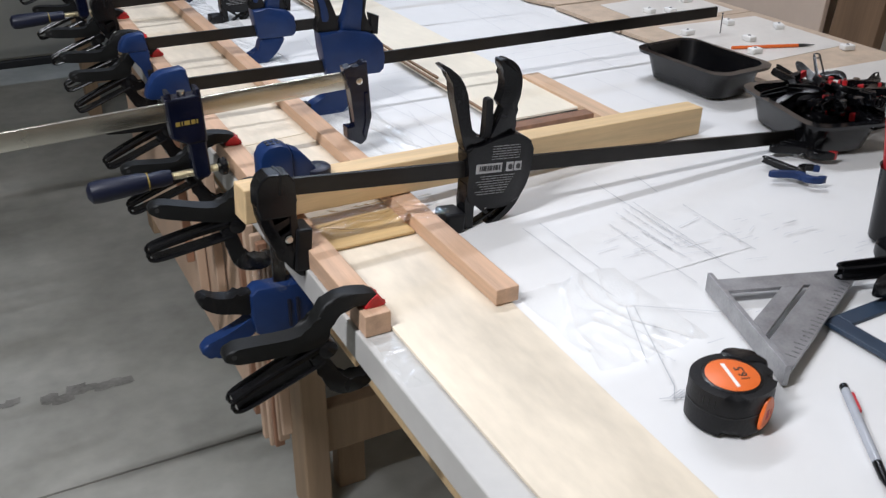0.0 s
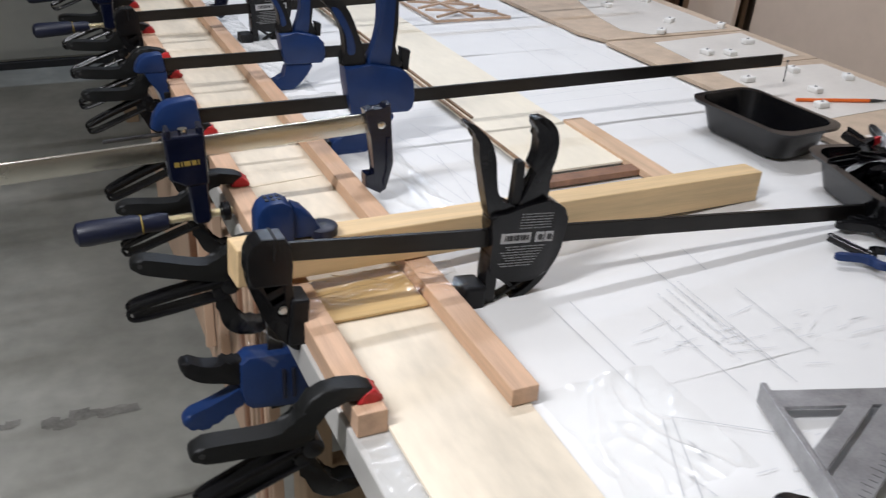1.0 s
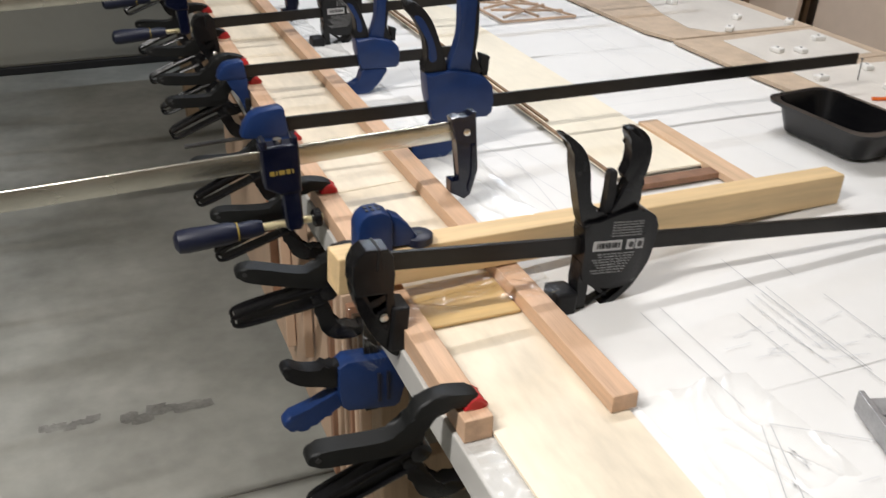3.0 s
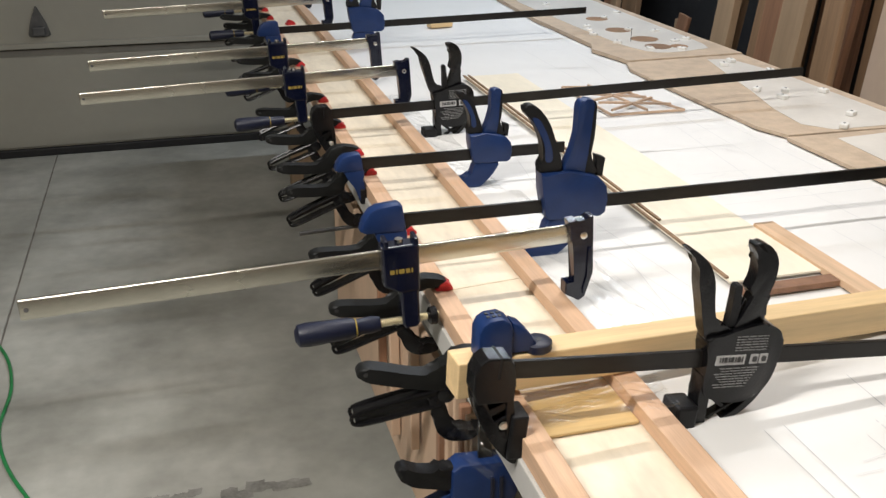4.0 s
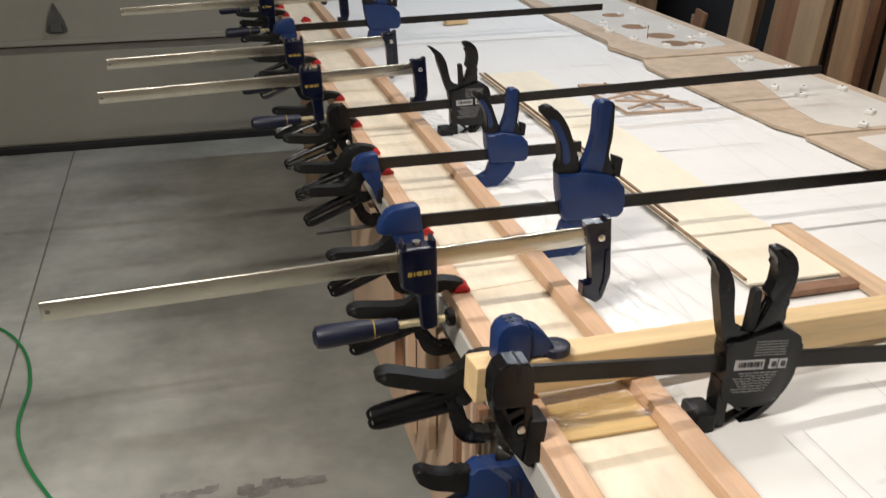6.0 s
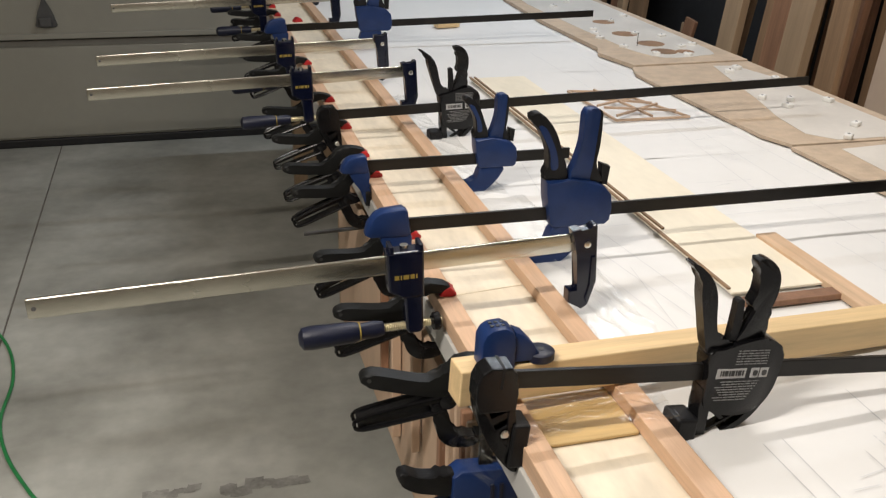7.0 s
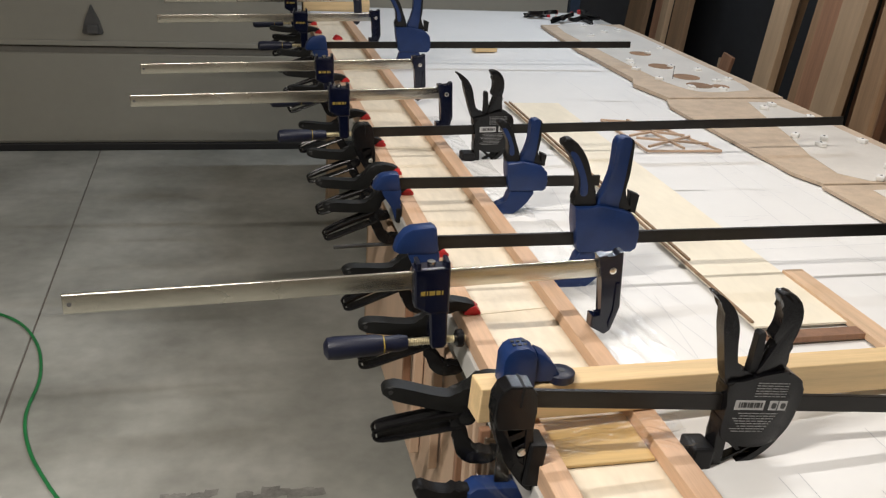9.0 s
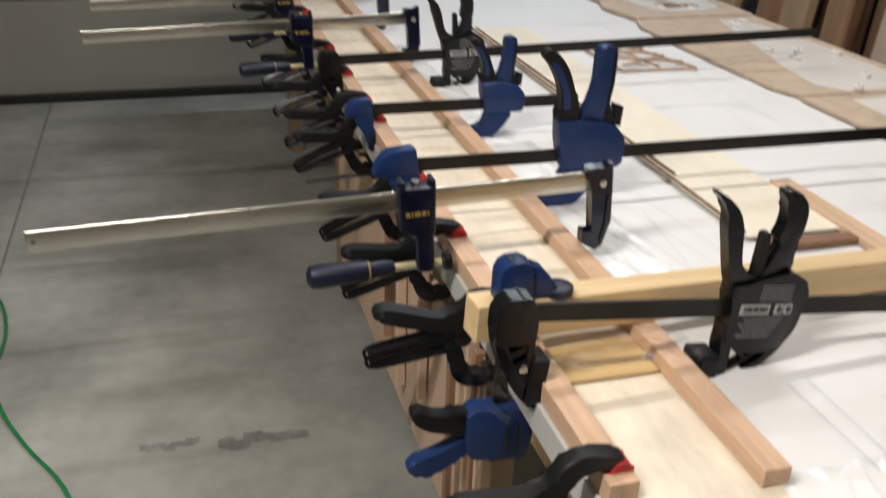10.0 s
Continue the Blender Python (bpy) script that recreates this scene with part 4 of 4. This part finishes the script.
def vertical_clamp():
    """The blue clamp that holds the beam down; its body hangs below the table edge."""
    c = thing("bar_clamp", "blue quick-release clamp holding the pine beam down on the table", "clamp", pose(0.317, 1.078, -0.005))
    part("bar", box(-0.008, 0.010, -0.0032, 0.0032, 0.755, 1.03, 0.0008), BAR_BLACK, c, "flat blackened steel bar")
    part("head", prism([(-0.016, 0.988), (-0.015, 1.028), (-0.010, 1.038), (-0.002, 1.043), (0.014, 1.044), (0.024, 1.038), (0.028, 1.028), (0.028, 0.988)], -0.016, 0.016, 0.004), BLUE, c, smooth=True)
    part("shoulder", prism([(0.027, 0.993), (0.027, 1.036), (0.039, 1.030), (0.052, 1.015), (0.060, 1.002), (0.062, 0.993)], -0.012, 0.012, 0.004), BLUE, c, smooth=True)
    part("foot", lathe([(0.0165, 0.0), (0.0185, 0.002), (0.0185, 0.011), (0.016, 0.013)], 24, m=pose(0.064, 0, 0.989)), NAVY_GRIP, c, smooth=True)
    part("foot_hole", lathe([(0.004, 0.0), (0.004, 0.0006)], 10, m=pose(0.066, 0, 1.0018)), LABEL_DARK, c)
    for k in range(6):
        part("vent", box(-0.002, 0.002, -0.0022, 0.0022, 1.0435, 1.0446), LABEL_DARK, c, m=pose(-0.001 + 0.007 * (k % 3), -0.005 + 0.009 * (k // 3), 0))
    body = prism([(-0.046, 0.800), (-0.045, 0.838), (-0.034, 0.846), (0.024, 0.842), (0.040, 0.812), (0.044, 0.796), (0.036, 0.766), (0.028, 0.761), (-0.034, 0.770), (-0.042, 0.778)], -0.016, 0.016, 0.005)
    body_ob = part("body", body, BLUE, c, smooth=True)
    for x in (0.004, 0.016):
        part("rib", box(x, x + 0.005, -0.0185, -0.0155, 0.778, 0.822, 0.001), NAVY_GRIP, body_ob)
    part("trigger", prism(rounded([(-0.040, 0.840), (-0.062, 0.839), (-0.086, 0.843), (-0.106, 0.853), (-0.114, 0.848), (-0.110, 0.836), (-0.092, 0.822), (-0.066, 0.814), (-0.040, 0.808)], 4), -0.011, 0.011, 0.005), BLACK_SOFT, c, "black rubber handle", smooth=True)
    part("handle", prism(rounded([(-0.036, 0.806), (-0.058, 0.795), (-0.084, 0.784), (-0.112, 0.775), (-0.116, 0.762), (-0.100, 0.752), (-0.080, 0.754), (-0.058, 0.770), (-0.034, 0.782)], 4), -0.010, 0.010, 0.004), BLUE, c, smooth=True)
    part("jaw", box(0.018, 0.05, -0.010, 0.010, 0.830, 0.8625, 0.003), BLUE, c)


vertical_clamp()

tagged(part("rod", lathe([(0.0045, 0.0), (0.0045, 0.257)], 10, m=pose(0.204, 1.95, 0.800, 0, 88, 0)), HINGE, smooth=True), "thin grey rod sticking out under the table edge", "rod")


def far_clamp():
    """A blue clamp standing on the far beam, its bar pointing up."""
    c = thing("bar_clamp", "blue quick-release clamp standing on the far beam", "clamp", pose(0.338, 4.262, 0.0))
    part("bar", box(-0.009, 0.009, -0.0032, 0.0032, 0.86, 1.22, 0.0008), BAR_BLACK, c, "flat blackened steel bar")
    part("body", prism(rounded([(-0.045, 0.985), (-0.040, 1.060), (0.0, 1.085), (0.040, 1.060), (0.058, 1.010), (0.040, 0.986)], 4), -0.016, 0.016, 0.004), BLUE, c, smooth=True)
    part("trigger", tube([(-0.035, 0, 1.030), (-0.08, 0, 1.036), (-0.13, 0, 1.045)], [0.012, 0.011, 0.008], 10), BLACK_SOFT, c, "black rubber handle", smooth=True)
    part("handle", tube([(-0.035, 0, 1.000), (-0.08, 0, 0.985), (-0.11, 0, 0.965)], [0.012, 0.010, 0.008], 10), BLUE, c, smooth=True)


far_clamp()
tagged(part("red_pad", prism(rounded([(-0.016, 0.0), (0.016, 0.0), (0.012, 0.010), (0.0, 0.018), (-0.010, 0.010)], 3), -0.012, 0.012, 0.002, m=pose(0.421, 3.725, TABLE + 0.0068, 0, 0, 20)), RED_PAD, smooth=True), "loose red clamp pad lying on the plywood", "clamp pad")

# clear plastic film over the glue joints
def film(x0, x1, y0, y1, z, seed, height=0.010, long=1.0, crush=26):
    """A thin sheet with a few sharp creases; long: how far the creases run along y."""
    bm = bmesh.new()
    nx, ny = 60, 50
    g = []
    for i in range(nx + 1):
        row = []
        for j in range(ny + 1):
            x, y = x0 + (x1 - x0) * i / nx, y0 + (y1 - y0) * j / ny
            crease = (1 - abs(noise.noise((x * crush + y * crush * 0.35 + seed, y * crush / long, 0)))) ** 11 + 0.5 * (1 - abs(noise.noise((x * crush * 1.8 - y * crush * 0.5, y * crush * 1.9 / long + seed, 3)))) ** 12
            swell = 0.5 + 0.5 * noise.noise((x * 12, y * 12, seed))
            edge = 0.006 * noise.noise((y * 30, seed, 1))
            row.append(bm.verts.new((x + edge, y + 0.01 * noise.noise((x * 30, seed, 2)), z + height * (0.62 * crease + 0.38 * swell))))
        g.append(row)
    for i in range(nx):
        for j in range(ny):
            bm.faces.new((g[i][j], g[i + 1][j], g[i + 1][j + 1], g[i][j + 1]))
    ob = tagged(part("plastic_film", bm, FILM, smooth=True), "crumpled clear plastic film over the glue joint", "plastic film", group="plastic film")
    ob.visible_shadow = False
    return ob


film(0.335, 0.535, 0.992, 1.062, RAIL_TOP + 0.001, 2.0, 0.007, 0.6, 17)
film(0.522, 0.63, 1.14, 1.80, TABLE + 0.0065, 7.0, 0.006, 6.0, 15)
film(0.522, 0.60, 1.82, 2.26, TABLE + 0.0065, 9.0, 0.006, 5.0, 16)
film(0.520, 0.665, 0.625, 0.80, TABLE + 0.0058, 12.0, 0.011, 2.2, 13)
film(0.525, 0.58, 2.28, 2.60, TABLE + 0.0065, 17.0, 0.005, 4.0)
film(0.331, 0.361, 0.70, 0.80, TABLE + 0.0012, 21.0, 0.003)
film(-0.024, 0.024, -0.036, 0.036, 0.0, 31.0, 0.012, 2.6, 40).matrix_basis = pose(0.292, 1.030, 0.892, 40, -34, 30)

# ---- loose things on the near part of the table ----
def tape_measure(m):
    t = thing("tape_measure", "black rubber tape measure with orange faces on the plan", "tape measure", m)
    flat = pose(0, 0, 0, -90, 0, 0)
    case = rounded([(-0.037, 0.024), (-0.020, 0.037), (0.006, 0.040), (0.030, 0.030), (0.042, 0.006), (0.040, -0.018), (0.024, -0.033), (-0.002, -0.038), (-0.026, -0.033), (-0.040, -0.014), (-0.043, 0.006)], 4)
    part("case", prism(case, -0.046, 0.0, 0.010, m=flat), BLACK_SOFT, t, smooth=True)
    part("seam", prism([(x * 1.012, y * 1.012) for x, y in case], -0.0245, -0.0225, 0.0004, m=flat), BLACK, t, smooth=True)
    part("bezel", lathe([(0.031, 0.0), (0.031, 0.0012), (0.0275, 0.0020)], 36, m=pose(-0.001, 0.001, 0.0452)), BLACK, t, smooth=True)
    part("disc", lathe([(0.0275, 0.0), (0.0275, 0.0012), (0.025, 0.0020)], 36, m=pose(-0.001, 0.001, 0.0462)), ORANGE, t, "round orange face", smooth=True)
    part("rule", box(-0.0205, 0.0205, -0.0036, 0.0036, 0.0476, 0.0480, 0.0001), LABEL_DARK, t, m=pose(-0.004, 0.001, 0, 0, 0, 72))
    part("stripe", box(-0.020, 0.020, -0.0020, 0.0020, 0.0481, 0.0486, 0.0002), WHITE_BLOCK, t, "pale stripe", m=pose(-0.004, 0.001, 0, 0, 0, 72))
    letters("16.5", 0.0135, pose(0.0085, -0.003, 0.0484, 0, 0, 72), LABEL_DARK, t, "lettering")
    patch = prism(rounded([(-0.014, 0.007), (0.012, 0.007), (0.013, 0.026), (0.004, 0.037), (-0.006, 0.037), (-0.011, 0.028)], 3), -0.002, 0.002, 0.001)
    patch_ob = part("orange_side", patch, ORANGE, t, "orange side panel", smooth=True, m=pose(0.0155, -0.0355, 0, 0, 0, 22))
    part("side_mark", box(-0.005, 0.001, -0.0024, -0.0018, 0.014, 0.024, 0.0002), RED_PAD, patch_ob)
    part("side_mark", box(0.006, 0.0075, -0.0024, -0.0018, 0.014, 0.021, 0.0002), RED_PAD, patch_ob)
    part("lock", prism(rounded([(0.014, 0.030), (0.022, 0.042), (0.038, 0.040), (0.050, 0.022), (0.052, 0.006), (0.044, 0.000), (0.034, 0.014)], 3), -0.047, -0.014, 0.004, m=flat), BLACK, t, smooth=True)
    for k in range(9):
        a = radians(150 + 9.5 * k)
        part("rib", box(-0.001, 0.001, -0.0016, 0.0012, 0.030, 0.040, 0.0004), BLACK, t, m=pose(0.0415 * math.cos(a), 0.037 * math.sin(a), 0, 0, 0, math.degrees(a) + 90))
    return t


tape_measure(pose(0.590, 0.517, TABLE + 0.0055) @ Matrix.Diagonal((0.95, 0.95, 0.96, 1)))


def speed_square(m):
    """Right angle at the origin; fence along x, plate in +y."""
    s = thing("speed_square", "grey cast aluminium speed square lying on the plan", "square", m)
    L, H = 0.193, 0.200
    z0, z1 = 0.010, 0.0145
    bm = bmesh.new()
    up = pose(0, 0, 0, -90, 0, 0)

    def plate(points):
        prism([(x, y) for x, y in points], -z1, -z0, 0.0004, bm, m=up)
    plate([(0, 0.002), (0.028, 0.002), (0.028, H - 0.030), (0, H)])
    plate([(0.028, 0.002), (L, 0.002), (L - 0.009, 0.011), (0.028, 0.011)])
    plate([(0.028, 0.078), (0.028, 0.106), (0.122, 0.011), (0.093, 0.011)])
    plate([(0.028, 0.115), (0.028, H - 0.030), (L - 0.009, 0.011), (0.131, 0.011)])
    plate_ob = part("plate", bm, ALU, s, "cut-out triangular plate")
    part("fence", box(-0.001, L + 0.001, -0.004, 0.002, 0.0, 0.024, 0.0006), ALU, s)
    ticks = bmesh.new()
    for k in range(24):
        t = 0.12 + 0.8 * k / 24
        cx, cy = L * (1 - t), H * t
        own = box(-0.0003, 0.0003, -0.010 if k % 3 else -0.014, -0.002, z1, z1 + 0.0003)
        merge(ticks, own, pose(cx, cy, 0, 0, 0, -45))
    part("scale_marks", ticks, LABEL_DARK, plate_ob)
    return s


sq_dir = math.degrees(math.atan2(0.524 - 0.708, 0.676 - 0.737))
speed_square(pose(0.737, 0.708, TABLE + 0.0055, 0, 0, sq_dir))


def pen(p, q):
    p, q = Vector(p), Vector(q)
    d = (q - p)
    n = d.length
    t = thing("mechanical_pencil", "grey mechanical pencil with red clip on the plan", "pencil", Matrix.Translation(p) @ d.to_track_quat("Z", "Y").to_matrix().to_4x4())
    part("barrel", lathe([(0.0042, 0.008), (0.0046, 0.012), (0.0046, n * 0.76), (0.0044, n * 0.78)], 14), PEN_CLEAR, t, smooth=True)
    part("cap", lathe([(0.0036, 0), (0.0046, 0.001), (0.0046, 0.008)], 14), BLACK, t, smooth=True)
    part("grip", lathe([(0.0045, n * 0.76), (0.0042, n * 0.9), (0.002, n * 0.97), (0.0006, n)], 14), BLACK, t, smooth=True)
    part("clip", box(0.0040, 0.0070, -0.002, 0.002, 0.012, 0.042, 0.0006), RED_PEN, t, "red clip")


pen((0.722, 0.492, TABLE + 0.0105), (0.636, 0.366, TABLE + 0.0105))


def tray(m, label):
    t = thing("plastic_tray", label, "tray", m, group="black trays")

    def ring(w, d, r, z, bm):
        out = []
        for cx, cy, a0 in ((w - r, d - r, 0), (-w + r, d - r, 90), (-w + r, -d + r, 180), (w - r, -d + r, 270)):
            for k in range(7):
                a = radians(a0 + 15 * k)
                out.append(bm.verts.new((cx + r * math.cos(a), cy + r * math.sin(a), z)))
        return out
    bm = bmesh.new()
    rings = [ring(w, d, r, z, bm) for w, d, r, z in ((0.048, 0.084, 0.026, 0.0), (0.055, 0.091, 0.030, 0.005), (0.065, 0.104, 0.034, 0.052), (0.073, 0.114, 0.034, 0.056), (0.076, 0.118, 0.034, 0.053), (0.077, 0.119, 0.034, 0.0585), (0.066, 0.105, 0.034, 0.0595), (0.054, 0.090, 0.030, 0.006), (0.047, 0.083, 0.026, 0.004))]
    for lo, hi in zip(rings, rings[1:]):
        for k in range(len(lo)):
            bm.faces.new((lo[k], lo[(k + 1) % len(lo)], hi[(k + 1) % len(lo)], hi[k]))
    bm.faces.new(rings[0][::-1])
    bm.faces.new(rings[-1])
    part("shell", bm, TRAY_BLACK, t, smooth=True)
    return t


TZ = TABLE + 0.0055
tray(pose(1.268, 1.328, TZ, 0, 0, 4), "open glossy black plastic tray with small clips inside")
tray(pose(1.250, 1.035, TZ, 0, 0, -14), "black plastic tray heaped with small spring clamps")
for k in range(9):
    tagged(part("small_clip", box(-0.008, 0.008, -0.003, 0.003, 0, 0.006, 0.001), (BLACK, NAVY, BLACK)[k % 3], m=pose(1.27 + rnd.uniform(-0.03, 0.03), 1.32 + rnd.uniform(-0.05, 0.05), TZ + 0.0045, 0, 0, rnd.uniform(0, 180))), "tiny dark clip in the tray", "clip", group="clips in the tray")

small = spring_clamp(pose(1.190, 0.930, TZ + 0.012, 90, 0, -37), "small black spring clamp with red pad on the plan", scale=0.55, grey=BLACK, group="small spring clamps")
spring_clamp(pose(1.100, 0.868, TZ + 0.012, 90, 0, -36), "small dark blue spring clamp on the plan", scale=0.44, opened=0.07, grey=BLUE, tip=BLUE, group="small spring clamps")
HEAP = random.Random(11)
for k in range(20):
    a, r = HEAP.uniform(0, 6.28), HEAP.uniform(0.0, 0.042)
    x, y = 1.275 + r * math.cos(a) * 0.8, 1.030 + r * math.sin(a) * 1.2
    copy_thing(small, pose(x + 0.028, y - 0.01, TZ + 0.034 + 0.0026 * k, HEAP.uniform(65, 115), HEAP.uniform(-22, 22), HEAP.uniform(0, 360)))


def pencil_long(p, q, material, label):
    p, q = Vector(p), Vector(q)
    d = q - p
    t = thing("pencil", label, "pencil", Matrix.Translation(p) @ d.to_track_quat("Z", "Y").to_matrix().to_4x4())
    part("body", lathe([(0.0036, 0), (0.0038, d.length * 0.8)], 6), material, t)
    part("tip", lathe([(0.0038, d.length * 0.8), (0.0036, d.length * 0.86), (0.0008, d.length)], 6), LABEL_DARK, t, "dark point")


pencil_long((1.475, 1.462, TABLE + 0.0192), (1.655, 1.40, TABLE + 0.0192), ORANGE, "orange and black marking pencil on the jig board")


def pen_cup(x, y):
    c = thing("pen_cup", "black pen cup holding a pink patterned brush", "cup", pose(x, y, TZ))
    part("wall", lathe([(0.030, 0), (0.032, 0.002), (0.036, 0.100), (0.038, 0.102), (0.0345, 0.101), (0.030, 0.006)], 24), BLACK, c, smooth=True)
    part("brush", tube([(0.0, 0.02, 0.01), (-0.012, 0.028, 0.10), (-0.024, 0.036, 0.19)], 0.0042, 8), RED_PEN, c, "pink patterned brush handle", smooth=True)
    part("brush_end", tube([(-0.021, 0.034, 0.165), (-0.025, 0.037, 0.20)], 0.0047, 8), LABEL_GREY, c, smooth=True)


pen_cup(1.052, 0.700)
spring_clamp(pose(1.020, 0.590, TZ + 0.022, 90, 0, 6), "black spring clamp with red pad lying on the plan", scale=0.8, grey=BLACK, group="loose spring clamps")


def slate_frame(m):
    """A flat slate frame round a white card."""
    f = thing("slate_frame", "dark slate frame round a white card on the plan", "frame", m)
    for x0, x1, y0, y1 in ((0, 0.20, 0, 0.022), (0, 0.20, 0.128, 0.15), (0, 0.022, 0.022, 0.128), (0.178, 0.20, 0.022, 0.128)):
        part("frame_side", box(x0, x1, y0, y1, 0, 0.006, 0.001), BOX_BLUE, f)
    part("card", box(0.0225, 0.1775, 0.0225, 0.1275, 0.0, 0.002), PAPER, f, "white card")


slate_frame(pose(0.800, 0.590, TZ + 0.0008, 0, 0, -88))

# ---- far end of the table, the floor, and lumber against the wall ----
for k, (x, y, a) in enumerate(((1.46, 4.36, 10), (1.52, 4.32, 60), (1.58, 4.38, 120))):
    spring_clamp(pose(x + 0.06, y, TZ + 0.03, 70, 0, a), "black spring clamp with red pads at the far table end", scale=0.8, grey=BLACK, group="loose spring clamps")

cord_pts = [(-1.6, 3.55), (-1.2, 3.42), (-0.90, 3.36), (-0.74, 3.26), (-0.64, 3.08), (-0.595, 2.86), (-0.60, 2.64), (-0.56, 2.46), (-0.48, 2.28), (-0.36, 2.05), (-0.30, 1.7), (-0.36, 1.2), (-0.6, 0.6)]
cord = thing("extension_cord", "green cord lying in a curve on the floor", "cord")
part("cable", tube([(x, y, 0.0055) for x, y in cord_pts], 0.0052, 8, subdivide=6), GREEN_HOSE, cord, smooth=True)


def plank(y0, y1, x_floor, x_top, height, thick, material, tilt=0.0, label="brown board leaning against the dark wall"):
    w = y1 - y0
    lean = math.degrees(math.atan2(x_top - x_floor, height))
    m = pose(x_floor, (y0 + y1) / 2, 0.0) @ pose(0, 0, 0, tilt, lean, 0)
    lift = abs(math.sin(radians(tilt))) * w / 2 + abs(math.sin(radians(lean))) * thick
    tagged(part("leaning_board", box(0, thick, -w / 2, w / 2, 0.0, height, 0.003), material, m=Matrix.Translation((0, 0, lift)) @ m), label, "board", group="boards leaning on the wall")


plank(5.04, 5.27, 2.20, 2.42, 2.1, 0.03, LUMBER)
plank(4.86, 4.99, 2.24, 2.42, 2.0, 0.025, LUMBER_RED)
plank(4.60, 4.76, 2.24, 2.42, 2.2, 0.03, LUMBER)
plank(4.76, 4.83, 2.20, 2.38, 2.0, 0.03, LUMBER_PALE)
plank(4.18, 4.27, 2.20, 2.32, 0.80, 0.02, LUMBER_RED, 6)
plank(4.07, 4.11, 2.20, 2.32, 0.78, 0.02, LUMBER_PALE, -8)
plank(3.64, 3.80, 2.16, 2.44, 2.1, 0.03, LUMBER, 1)
plank(3.48, 3.60, 2.05, 2.36, 2.2, 0.035, LUMBER_PALE, -3)
plank(3.40, 3.47, 2.14, 2.40, 2.2, 0.03, LUMBER)
plank(3.24, 3.38, 2.12, 2.38, 2.2, 0.03, LUMBER_RED, -1)
plank(3.04, 3.18, 2.05, 2.36, 2.3, 0.04, LUMBER_PALE, -2, "tan board leaning against the wall")
plank(2.93, 3.01, 2.16, 2.40, 2.2, 0.03, LUMBER_RED)
plank(2.80, 2.90, 2.05, 2.34, 2.3, 0.03, LUMBER, -4, "tan board leaning against the wall")
plank(2.62, 2.86, 2.24, 2.44, 2.4, 0.02, TAN_SHEET, 0, "pale plywood sheet leaning against the wall")
plank(1.98, 2.58, 2.30, 2.46, 2.44, 0.02, TAN_SHEET, 0, "tan plywood sheet leaning against the beige wall")
plank(1.76, 1.92, 2.24, 2.44, 2.3, 0.04, LUMBER, 1, "brown board leaning against the beige wall")
plank(3.02, 3.26, 2.31, 2.47, 2.2, 0.022, LUMBER_RED, 0.5, "reddish board behind other boards against the wall")
plank(2.66, 2.98, 2.33, 2.48, 2.25, 0.022, LUMBER, -0.5, "brown board behind other boards against the wall")
plank(3.30, 3.46, 2.30, 2.46, 2.15, 0.022, LUMBER, 1, "brown board behind other boards against the wall")
